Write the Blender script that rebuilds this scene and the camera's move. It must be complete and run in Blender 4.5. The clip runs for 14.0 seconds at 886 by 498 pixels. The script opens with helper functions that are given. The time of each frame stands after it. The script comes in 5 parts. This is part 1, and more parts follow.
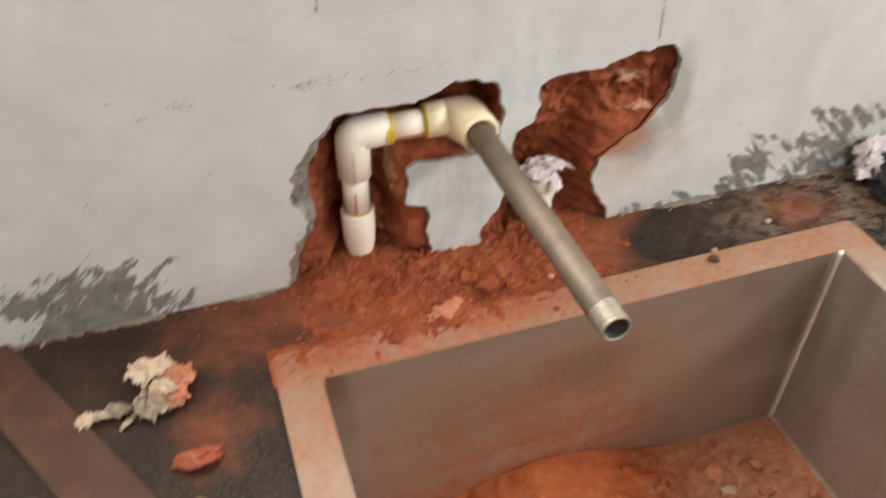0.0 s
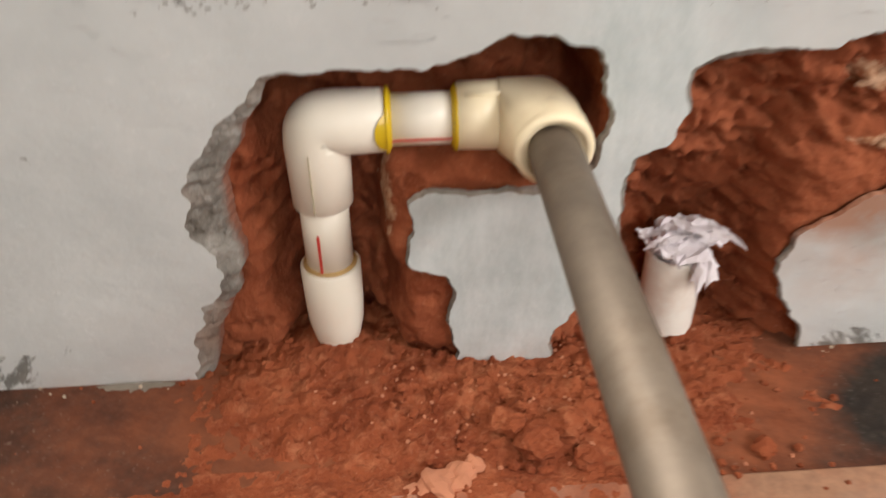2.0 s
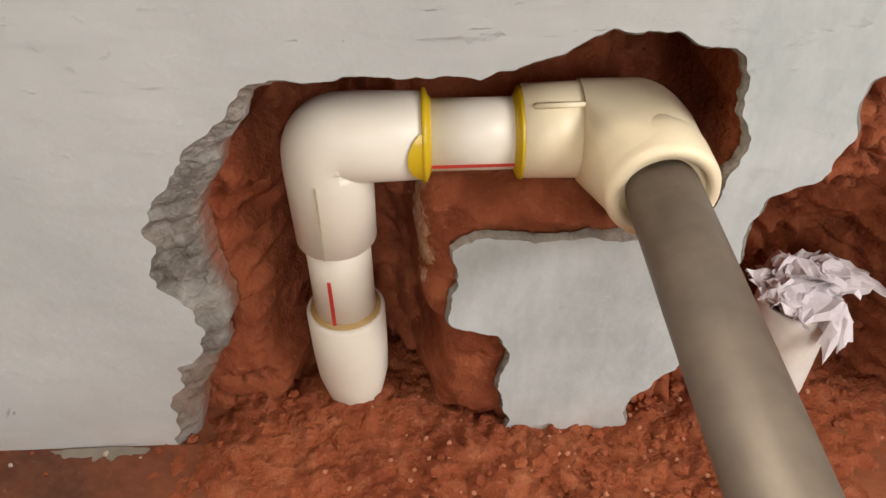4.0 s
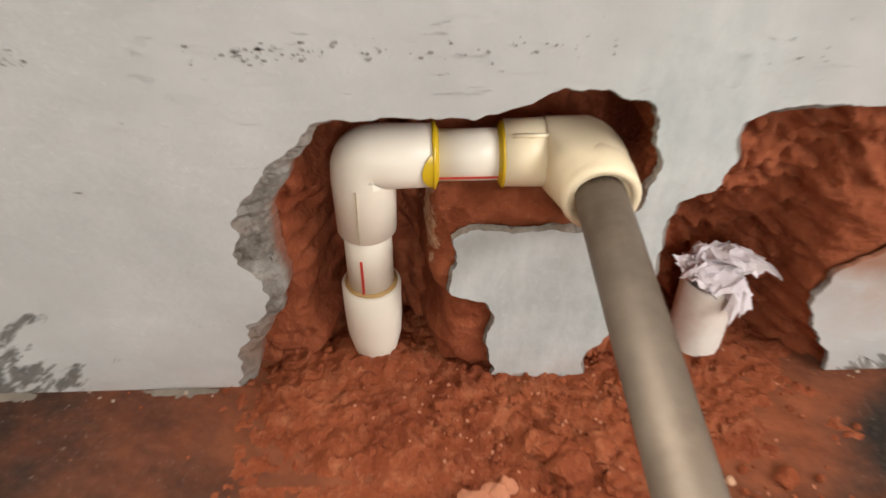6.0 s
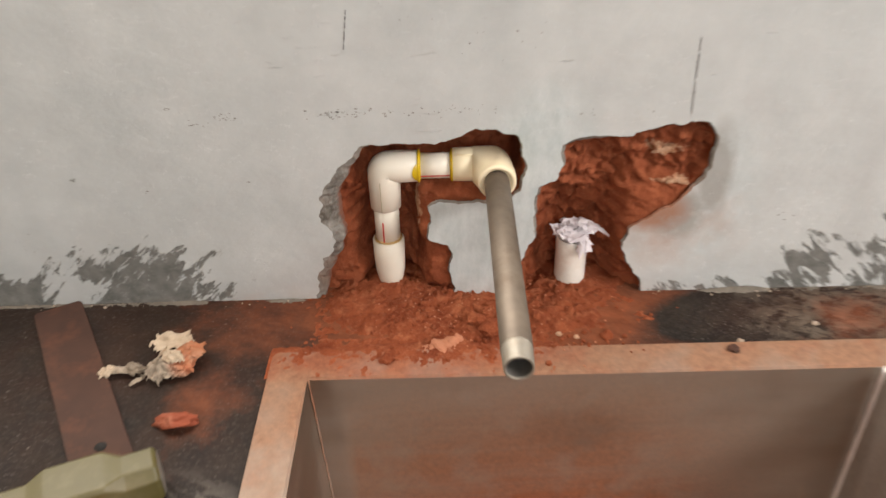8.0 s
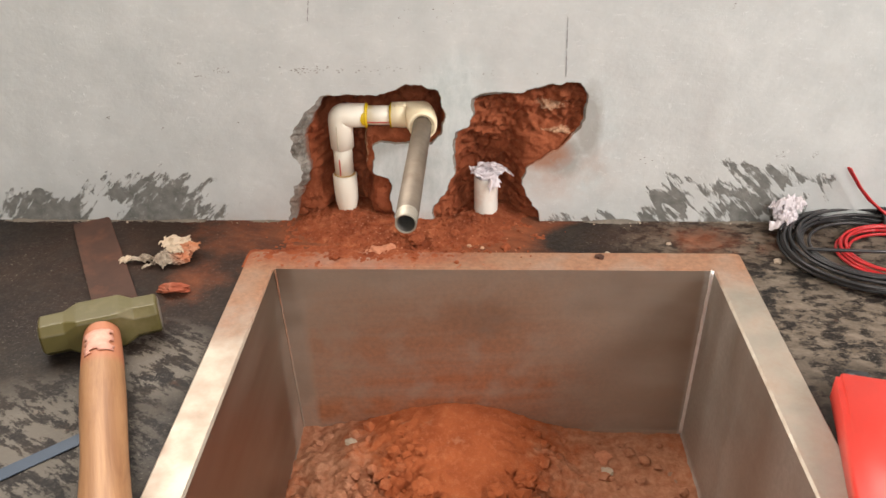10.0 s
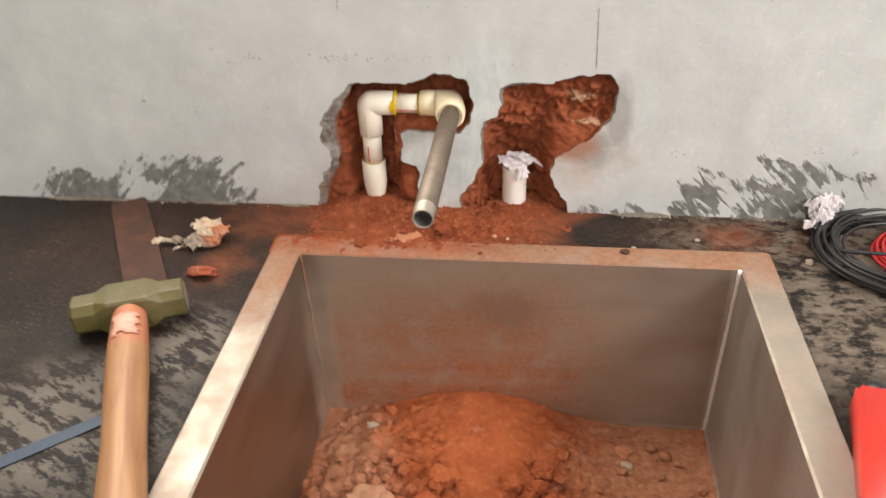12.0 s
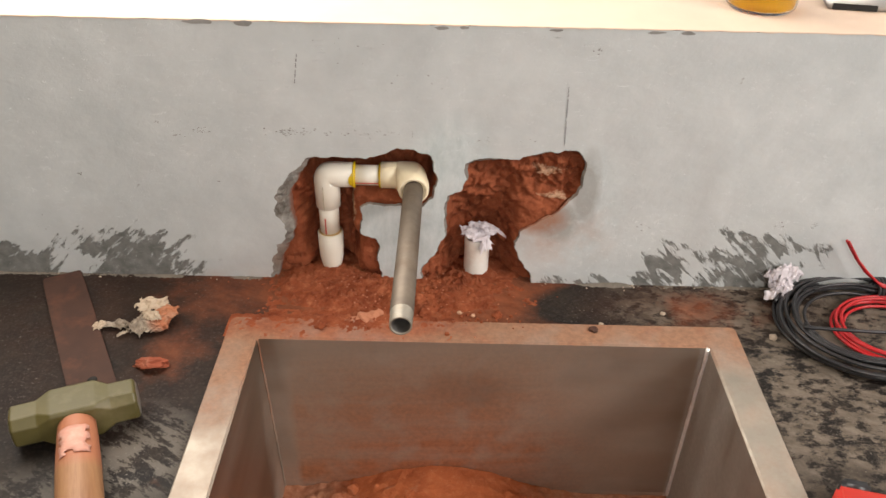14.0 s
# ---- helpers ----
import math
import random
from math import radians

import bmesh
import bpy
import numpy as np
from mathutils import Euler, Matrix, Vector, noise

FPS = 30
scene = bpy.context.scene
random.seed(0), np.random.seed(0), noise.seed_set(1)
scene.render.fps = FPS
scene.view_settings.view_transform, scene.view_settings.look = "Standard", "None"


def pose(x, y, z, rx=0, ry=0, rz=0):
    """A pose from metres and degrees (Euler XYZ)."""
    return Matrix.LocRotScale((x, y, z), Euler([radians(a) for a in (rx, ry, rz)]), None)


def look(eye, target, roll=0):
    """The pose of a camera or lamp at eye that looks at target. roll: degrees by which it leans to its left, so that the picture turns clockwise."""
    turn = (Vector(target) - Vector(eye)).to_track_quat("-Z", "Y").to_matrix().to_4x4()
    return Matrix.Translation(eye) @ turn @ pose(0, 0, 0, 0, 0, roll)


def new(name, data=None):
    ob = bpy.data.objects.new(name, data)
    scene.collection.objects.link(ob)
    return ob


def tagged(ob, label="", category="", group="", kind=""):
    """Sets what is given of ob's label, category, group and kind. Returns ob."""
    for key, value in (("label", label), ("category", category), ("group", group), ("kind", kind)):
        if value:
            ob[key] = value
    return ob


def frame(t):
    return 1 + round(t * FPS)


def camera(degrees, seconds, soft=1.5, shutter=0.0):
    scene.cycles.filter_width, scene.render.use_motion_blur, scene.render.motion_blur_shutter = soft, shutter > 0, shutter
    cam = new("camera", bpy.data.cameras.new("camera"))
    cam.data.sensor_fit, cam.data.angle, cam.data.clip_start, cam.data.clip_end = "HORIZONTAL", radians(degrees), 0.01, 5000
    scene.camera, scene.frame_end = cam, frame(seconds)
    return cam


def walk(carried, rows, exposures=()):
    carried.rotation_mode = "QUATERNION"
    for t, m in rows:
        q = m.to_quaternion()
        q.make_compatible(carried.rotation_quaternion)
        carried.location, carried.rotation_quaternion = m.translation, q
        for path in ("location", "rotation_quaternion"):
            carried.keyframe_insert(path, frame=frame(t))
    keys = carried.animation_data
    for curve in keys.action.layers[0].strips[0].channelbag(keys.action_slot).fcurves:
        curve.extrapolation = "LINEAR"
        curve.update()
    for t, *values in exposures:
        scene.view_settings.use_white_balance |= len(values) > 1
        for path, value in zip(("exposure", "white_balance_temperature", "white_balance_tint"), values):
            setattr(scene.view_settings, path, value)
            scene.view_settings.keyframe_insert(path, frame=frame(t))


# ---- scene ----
cam = camera(57.0, 14.0, 1.5, 0.9)
PATH = [
    (0, (-0.158, -0.494, 0.455), (0.332, 0.939, -0.851), 0.4),
    (0.5, (-0.129, -0.489, 0.444), (0.168, 0.928, -0.935), -0.1),
    (1, (-0.047, -0.378, 0.359), (0.028, 1.118, -0.966), -1.1),
    (1.5, (-0.017, -0.291, 0.324), (0.301, 1.27, -0.885), 3.3),
    (2, (-0.022, -0.275, 0.275), (0.073, 1.324, -0.923), -0.7),
    (2.5, (-0.023, -0.235, 0.259), (0.058, 1.314, -1.003), -0.2),
    (3, (-0.026, -0.201, 0.247), (0.0, 1.359, -1.003), -0.0),
    (3.5, (-0.026, -0.178, 0.251), (0.012, 1.313, -1.082), -0.8),
    (6, (-0.034, -0.249, 0.315), (0.029, 1.225, -1.035), 0.3),
    (6.5, (-0.034, -0.311, 0.357), (0.061, 1.171, -0.982), -2.2),
    (7, (-0.01, -0.403, 0.397), (0.028, 1.087, -0.936), -1.5),
    (7.5, (-0.005, -0.485, 0.429), (-0.043, 1.071, -0.827), -1.6),
    (8, (-0.003, -0.568, 0.448), (-0.018, 1.07, -0.699), -1.7),
    (8.5, (-0.004, -0.689, 0.467), (-0.001, 1.001, -0.602), -0.4),
    (9, (0.03, -0.777, 0.478), (-0.025, 0.926, -0.568), -2.0),
    (9.2, (0.045, -0.786, 0.46), (0.026, 0.907, -0.603), -0.3),
    (11.5, (0.127, -0.832, 0.457), (-0.081, 0.893, -0.534), -3.6),
    (12, (0.121, -0.796, 0.477), (-0.083, 0.858, -0.629), -1.9),
    (12.5, (0.113, -0.739, 0.515), (-0.025, 0.859, -0.68), 1.5),
    (13, (0.088, -0.724, 0.545), (0.02, 0.921, -0.591), 1.7),
    (13.5, (0.083, -0.715, 0.548), (0.036, 0.918, -0.607), 0.8),
    (14, (0.066, -0.72, 0.54), (0.069, 0.926, -0.597), 1.3),
]
walk(cam, [(t, look(eye, target, roll)) for t, eye, target, roll in PATH],
     exposures=[(0, 0.12), (0.5, 0.34), (1.0, 0.34), (1.5, 0.20), (2.5, 0.0), (3.0, -0.06), (3.5, 0.0), (6.0, 0.10), (7.5, 0.2), (8.5, -0.05), (9.0, 0.08), (11.5, 0.25), (12.5, 0.2), (13.0, -0.06), (14.0, -0.06)])


# ---------------------------------------------------------------- light
world = bpy.data.worlds.new("world")
scene.world = world
world.use_nodes = True
wn = world.node_tree
sky = wn.nodes.new("ShaderNodeTexSky")
sky.sky_type, sky.sun_disc = "NISHITA", False
sky.sun_elevation, sky.sun_rotation = radians(48), radians(-60)
wn.nodes["Background"].inputs["Strength"].default_value = 0.10
wn.links.new(sky.outputs["Color"], wn.nodes["Background"].inputs["Color"])


def area_lamp(name, eye, target, wide, high, power, color):
    data = bpy.data.lights.new(name, "AREA")
    data.shape, data.size, data.size_y, data.energy, data.color = "RECTANGLE", wide, high, power, color
    ob = new(name, data)
    ob.matrix_world = look(eye, target)
    return ob


# daylight over the sill and in the doorway behind; the east lamp is an added fill
area_lamp("daylight_over_sill", (-0.35, 0.16, 0.95), (0.25, -0.5, 0.0), 1.0, 0.8, 20.0, (1.0, 0.91, 0.81))
area_lamp("fill_light_east", (1.57, -0.95, 1.15), (0.2, -0.2, 0.1), 0.9, 0.6, 31.0, (1.0, 0.935, 0.885))
area_lamp("daylight_doorway", (0.25, -2.36, 1.2), (0.2, 0.0, 0.1), 0.9, 0.75, 22.0, (1.0, 0.935, 0.875))

# ---------------------------------------------------------------- materials


def material(name):
    m = bpy.data.materials.new(name)
    m.use_nodes = True
    nt = m.node_tree
    return m, nt, nt.nodes["Principled BSDF"]


class Net:
    """Short words for the nodes of one material."""

    def __init__(self, name):
        self.m, self.nt, self.out = material(name)
        self.co = self.nt.nodes.new("ShaderNodeTexCoord").outputs["Object"]

    def node(self, kind, **values):
        n = self.nt.nodes.new(kind)
        for key, v in values.items():
            if isinstance(v, bpy.types.NodeSocket):
                self.nt.links.new(v, n.inputs[key])
            else:
                n.inputs[key].default_value = v
        return n

    def at(self, scale=(1, 1, 1), turn=(0, 0, 0), shift=(0, 0, 0)):
        turned = self.node("ShaderNodeMapping", Vector=self.co, Rotation=turn).outputs[0]
        return self.node("ShaderNodeMapping", Vector=turned, Scale=scale, Location=shift).outputs[0]

    def noise(self, scale, detail=4.0, rough=0.6, vector=None, distortion=0.0):
        return self.node("ShaderNodeTexNoise", Vector=vector or self.co, Scale=scale, Detail=detail, Roughness=rough, Distortion=distortion).outputs["Fac"]

    def voronoi(self, scale, feature="F1", vector=None):
        n = self.node("ShaderNodeTexVoronoi", Vector=vector or self.co, Scale=scale)
        n.feature = feature
        return n.outputs["Distance"]

    def ramp(self, fac, a, b):
        n = self.node("ShaderNodeMapRange", Value=fac)
        n.inputs["From Min"].default_value, n.inputs["From Max"].default_value = a, b
        return n.outputs["Result"]

    def math(self, op, a, b=0.5):
        n = self.nt.nodes.new("ShaderNodeMath")
        n.operation = op
        for k, v in ((0, a), (1, b)):
            if isinstance(v, bpy.types.NodeSocket):
                self.nt.links.new(v, n.inputs[k])
            else:
                n.inputs[k].default_value = v
        return n.outputs[0]

    def mix(self, fac, a, b):
        n = self.nt.nodes.new("ShaderNodeMix")
        n.data_type = "RGBA"
        for k, v in ((0, fac), (6, a), (7, b)):
            if isinstance(v, bpy.types.NodeSocket):
                self.nt.links.new(v, n.inputs[k])
            elif k:
                n.inputs[k].default_value = (*v, 1)
            else:
                n.inputs[k].default_value = v
        return n.outputs[2]

    def xyz(self):
        n = self.node("ShaderNodeSeparateXYZ", Vector=self.co)
        return n.outputs[0], n.outputs[1], n.outputs[2]

    def blob(self, centre, size):
        """1 at the centre, 0 at the edge of an ellipsoid: where a mark lies."""
        n = self.node("ShaderNodeMapping", Vector=self.co, Location=[-c / r for c, r in zip(centre, size)], Scale=[1 / r for r in size])
        d = self.nt.nodes.new("ShaderNodeVectorMath")
        d.operation = "LENGTH"
        self.nt.links.new(n.outputs[0], d.inputs[0])
        return self.ramp(d.outputs["Value"], 1.0, 0.0)

    def set(self, color=None, rough=None, metal=None, bump=None, strength=0.3, distance=0.001, **more):
        for key, v in (("Base Color", color), ("Roughness", rough), ("Metallic", metal), *more.items()):
            if isinstance(v, bpy.types.NodeSocket):
                self.nt.links.new(v, self.out.inputs[key])
            elif v is not None:
                self.out.inputs[key].default_value = (*v, 1) if isinstance(v, tuple) and len(v) == 3 else v
        if bump is not None:
            b = self.node("ShaderNodeBump", Height=bump, Strength=strength, Distance=distance)
            self.nt.links.new(b.outputs[0], self.out.inputs["Normal"])
        return self.m


SOIL = (0.335, 0.090, 0.038)
SOIL_DARK = (0.165, 0.036, 0.014)
SOIL_PALE = (0.46, 0.16, 0.078)


def plaster_material():
    n = Net("painted_plaster")
    x, y, z = n.xyz()
    big, fine = n.noise(5, 3), n.noise(160, 5, 0.7)
    streak = n.noise(24, 5, 0.6, n.at((0.75, 1, 1.3)))
    base = n.mix(n.ramp(n.math("ADD", n.math("MULTIPLY", big, 0.5), n.math("MULTIPLY", n.noise(17, 4, 0.6), 0.5)), 0.36, 0.64), (0.475, 0.505, 0.505), (0.62, 0.645, 0.64))
    base = n.mix(n.math("MULTIPLY", n.ramp(streak, 0.5, 0.75), 0.28), base, (0.47, 0.47, 0.465))
    base = n.mix(n.math("MULTIPLY", n.ramp(fine, 0.5, 0.8), 0.12), base, (0.72, 0.71, 0.69))
    # cool bluish coat on the patched places
    cool = n.math("MULTIPLY", n.math("MAXIMUM", n.math("MAXIMUM", n.blob((0.030, 0, 0.055), (0.10, 0.2, 0.10)), n.blob((0.075, 0, 0.14), (0.05, 0.2, 0.07))), n.math("MULTIPLY", n.blob((0.21, 0, 0.10), (0.05, 0.2, 0.08)), 0.6)), n.ramp(n.noise(38, 4), 0.15, 0.5))
    base = n.mix(n.math("MINIMUM", n.math("MULTIPLY", cool, 1.7), 0.8), base, n.mix(n.ramp(n.noise(60, 5, 0.7, n.at((1.0, 1, 0.5))), 0.35, 0.65), (0.46, 0.535, 0.54), (0.65, 0.71, 0.715)))
    # bare cement where the paint is missing, low on the wall: slanting flakes, mirrored on either side
    flake_l = n.math("ADD", n.math("MULTIPLY", n.noise(26, 4, 0.6, n.at((1.0, 1, 0.5), (0, radians(-42), 0)), 0.3), 0.55), n.math("MULTIPLY", n.noise(85, 5, 0.65, n.at((1.0, 1, 0.30), (0, radians(-42), 0)), 0.3), 0.55))
    flake_r = n.math("ADD", n.math("MULTIPLY", n.noise(26, 4, 0.6, n.at((1.0, 1, 0.5), (0, radians(42), 0)), 0.3), 0.55), n.math("MULTIPLY", n.noise(85, 5, 0.65, n.at((1.0, 1, 0.30), (0, radians(42), 0)), 0.3), 0.55))
    left = n.math("MAXIMUM", n.blob((-0.265, 0, 0.010), (0.15, 0.2, 0.115)), n.blob((-0.40, 0, 0.0), (0.13, 0.2, 0.075)))
    right = n.math("MAXIMUM", n.blob((0.395, 0, 0.012), (0.15, 0.2, 0.125)), n.math("MAXIMUM", n.blob((0.30, 0, 0.01), (0.075, 0.2, 0.075)), n.blob((0.22, 0, -0.004), (0.09, 0.2, 0.030))))
    wash = n.math("MULTIPLY", n.ramp(n.math("MAXIMUM", left, right), 0.1, 0.75), n.ramp(n.noise(20, 4, 0.6), 0.3, 0.6))
    base = n.mix(n.math("MULTIPLY", wash, 0.32), base, (0.38, 0.385, 0.37))
    bare = n.math("MAXIMUM", n.ramp(n.math("ADD", flake_l, n.math("MULTIPLY", left, 0.46)), 0.80, 0.83), n.ramp(n.math("ADD", flake_r, n.math("MULTIPLY", right, 0.45)), 0.80, 0.83))
    slivers = n.mix(n.ramp(x, -0.05, 0.05), n.ramp(n.noise(95, 4, 0.6, n.at((1.0, 1, 0.26), (0, radians(-42), 0)), 0.4), 0.36, 0.42), n.ramp(n.noise(95, 4, 0.6, n.at((1.0, 1, 0.26), (0, radians(42), 0)), 0.4), 0.43, 0.49))
    bare = n.math("MULTIPLY", bare, n.math("MULTIPLY", slivers, n.ramp(n.noise(210, 4, 0.7), 0.22, 0.36)))
    base = n.mix(bare, base, n.mix(n.ramp(n.noise(70, 4), 0.3, 0.7), (0.115, 0.118, 0.108), (0.23, 0.23, 0.215)))
    # small scuffs and trowel pits all over
    pits = n.math("MULTIPLY", n.ramp(n.noise(190, 6, 0.75, n.at((0.5, 1, 1))), 0.65, 0.71), n.ramp(n.noise(11, 3), 0.45, 0.65))
    base = n.mix(n.math("MULTIPLY", pits, 0.38), base, (0.28, 0.278, 0.27))
    scratch = n.math("MULTIPLY", n.ramp(n.noise(75, 8, 0.80, n.at((0.55, 1, 1.3), (0, radians(-14), 0))), 0.62, 0.69), n.ramp(n.noise(6, 4, 0.6), 0.44, 0.66))
    base = n.mix(n.math("MULTIPLY", scratch, 0.13), base, (0.33, 0.33, 0.32))
    chalk = n.math("MULTIPLY", n.ramp(n.noise(130, 7, 0.8, n.at((0.7, 1, 1.2))), 0.57, 0.66), n.ramp(n.noise(8, 3), 0.42, 0.62))
    base = n.mix(n.math("MULTIPLY", chalk, 0.35), base, (0.76, 0.77, 0.765))
    # a grey wiped shade and red dust carried up from the rubble
    wipe = n.math("MULTIPLY", n.blob((0.335, 0, 0.12), (0.022, 0.2, 0.11)), 0.35)
    base = n.mix(wipe, base, (0.36, 0.36, 0.355))
    dusty = n.math("MULTIPLY", n.math("MAXIMUM", n.blob((0.185, 0, 0.07), (0.075, 0.2, 0.06)), n.blob((0.0, 0, -0.03), (0.35, 0.2, 0.055))), n.ramp(n.noise(26, 4), 0.35, 0.62))
    base = n.mix(n.math("MULTIPLY", dusty, 0.75), base, (0.46, 0.27, 0.19))
    # the plaster rubbed thin beside the right niche: grey cement showing, then brick dust
    thin = n.math("MULTIPLY", n.math("MAXIMUM", n.blob((0.212, 0, 0.118), (0.017, 0.2, 0.055)), n.blob((0.188, 0, 0.080), (0.030, 0.2, 0.030))), n.ramp(n.noise(45, 4, 0.6), 0.2, 0.5))
    base = n.mix(n.math("MINIMUM", n.math("MULTIPLY", thin, 1.5), 0.7), base, (0.30, 0.285, 0.262))
    rub = n.math("MULTIPLY", n.blob((0.166, 0, 0.083), (0.036, 0.2, 0.024)), n.ramp(n.noise(60, 5, 0.65), 0.2, 0.5))
    base = n.mix(n.math("MINIMUM", n.math("MULTIPLY", rub, 1.6), 0.85), base, (0.36, 0.175, 0.105))
    lines = n.math("MULTIPLY", n.ramp(n.noise(150, 6, 0.78, n.at((0.24, 1, 1.5), (0, radians(2), 0))), 0.61, 0.68), n.math("MAXIMUM", n.ramp(n.blob((0.03, 0, 0.23), (0.34, 0.2, 0.12)), 0.0, 0.5), 0.12))
    base = n.mix(n.math("MULTIPLY", lines, 0.12), base, (0.36, 0.355, 0.345))
    relief = n.math("ADD", n.math("MULTIPLY", streak, 0.8), n.math("ADD", n.math("MULTIPLY", fine, 0.10), n.math("MULTIPLY", bare, -0.35)))
    relief = n.math("ADD", n.math("SUBTRACT", relief, n.math("MULTIPLY", scratch, 0.12)), n.math("MULTIPLY", chalk, 0.10))
    relief = n.math("SUBTRACT", relief, n.math("ADD", n.math("MULTIPLY", pits, 0.4), n.math("MULTIPLY", lines, 0.2)))
    return n.set(base, 0.78, bump=relief, strength=0.7, distance=0.0028)


def chipped_material():
    n = Net("chipped_cement")
    a, b = n.noise(48, 5, 0.7, n.at((1.0, 1, 0.7), (0, radians(-30), 0))), n.noise(240, 4, 0.7)
    c = n.mix(n.ramp(a, 0.34, 0.66), (0.115, 0.103, 0.086), (0.33, 0.315, 0.285))
    c = n.mix(n.math("MULTIPLY", n.ramp(b, 0.50, 0.74), 0.35), c, (0.46, 0.445, 0.415))
    c = n.mix(n.math("MULTIPLY", n.ramp(n.noise(24, 3), 0.5, 0.75), 0.55), c, (0.30, 0.19, 0.135))
    # red brick dust rubbed into the deep side of the break
    deep = n.math("ADD", n.ramp(n.xyz()[1], 0.005, 0.014), n.math("MULTIPLY", n.math("SUBTRACT", n.noise(70, 4, 0.7), 0.5), 0.9))
    c = n.mix(n.math("MULTIPLY", n.ramp(deep, 0.25, 0.75), 0.8), c, (0.235, 0.075, 0.036))
    rub = n.ramp(n.blob((0.172, 0, 0.085), (0.045, 0.2, 0.030)), 0.0, 0.35)
    c = n.mix(n.math("MULTIPLY", rub, 0.9), c, n.mix(n.ramp(a, 0.35, 0.65), (0.26, 0.085, 0.04), (0.42, 0.20, 0.12)))
    return n.set(c, 0.9, bump=n.math("ADD", a, n.math("MULTIPLY", b, 0.5)), strength=0.9, distance=0.004)


def soil_material(name="red_brick_soil", pale=0.0, relief=0.9, dark=SOIL_DARK, mid=SOIL, light=SOIL_PALE, mortar=(), dusted=()):
    n = Net(name)
    a, b, c = n.noise(28, 5, 0.65), n.noise(120, 5, 0.7), n.noise(420, 3)
    col = n.mix(n.ramp(a, 0.32, 0.68), dark, mid)
    col = n.mix(n.math("MULTIPLY", n.ramp(b, 0.5, 0.78), 0.55 + pale), col, light)
    col = n.mix(n.math("MULTIPLY", n.ramp(c, 0.60, 0.75), 0.30), col, (0.48, 0.24, 0.14))
    for at, size in dusted:
        veil = n.math("ADD", n.blob(at, size), n.math("MULTIPLY", n.math("SUBTRACT", n.noise(40, 5, 0.65), 0.5), 1.2))
        col = n.mix(n.math("MULTIPLY", n.ramp(veil, 0.15, 0.6), 0.75), col, n.mix(n.ramp(b, 0.35, 0.65), (0.27, 0.125, 0.072), (0.46, 0.245, 0.155)))
    for at, size in mortar:
        bit = n.math("ADD", n.blob(at, size), n.math("MULTIPLY", n.math("SUBTRACT", n.noise(95, 5, 0.7, n.at((0.6, 1, 1.2), (0, radians(-25), 0))), 0.5), 1.6))
        col = n.mix(n.math("MULTIPLY", n.ramp(bit, 0.52, 0.66), 0.85), col, n.mix(n.ramp(c, 0.4, 0.6), (0.44, 0.22, 0.12), (0.62, 0.42, 0.28)))
    h = n.math("ADD", n.math("MULTIPLY", b, 1.0), n.math("MULTIPLY", c, 0.35))
    return n.set(col, 0.95, bump=h, strength=relief, distance=0.004, **{"Specular IOR Level": 0.12})


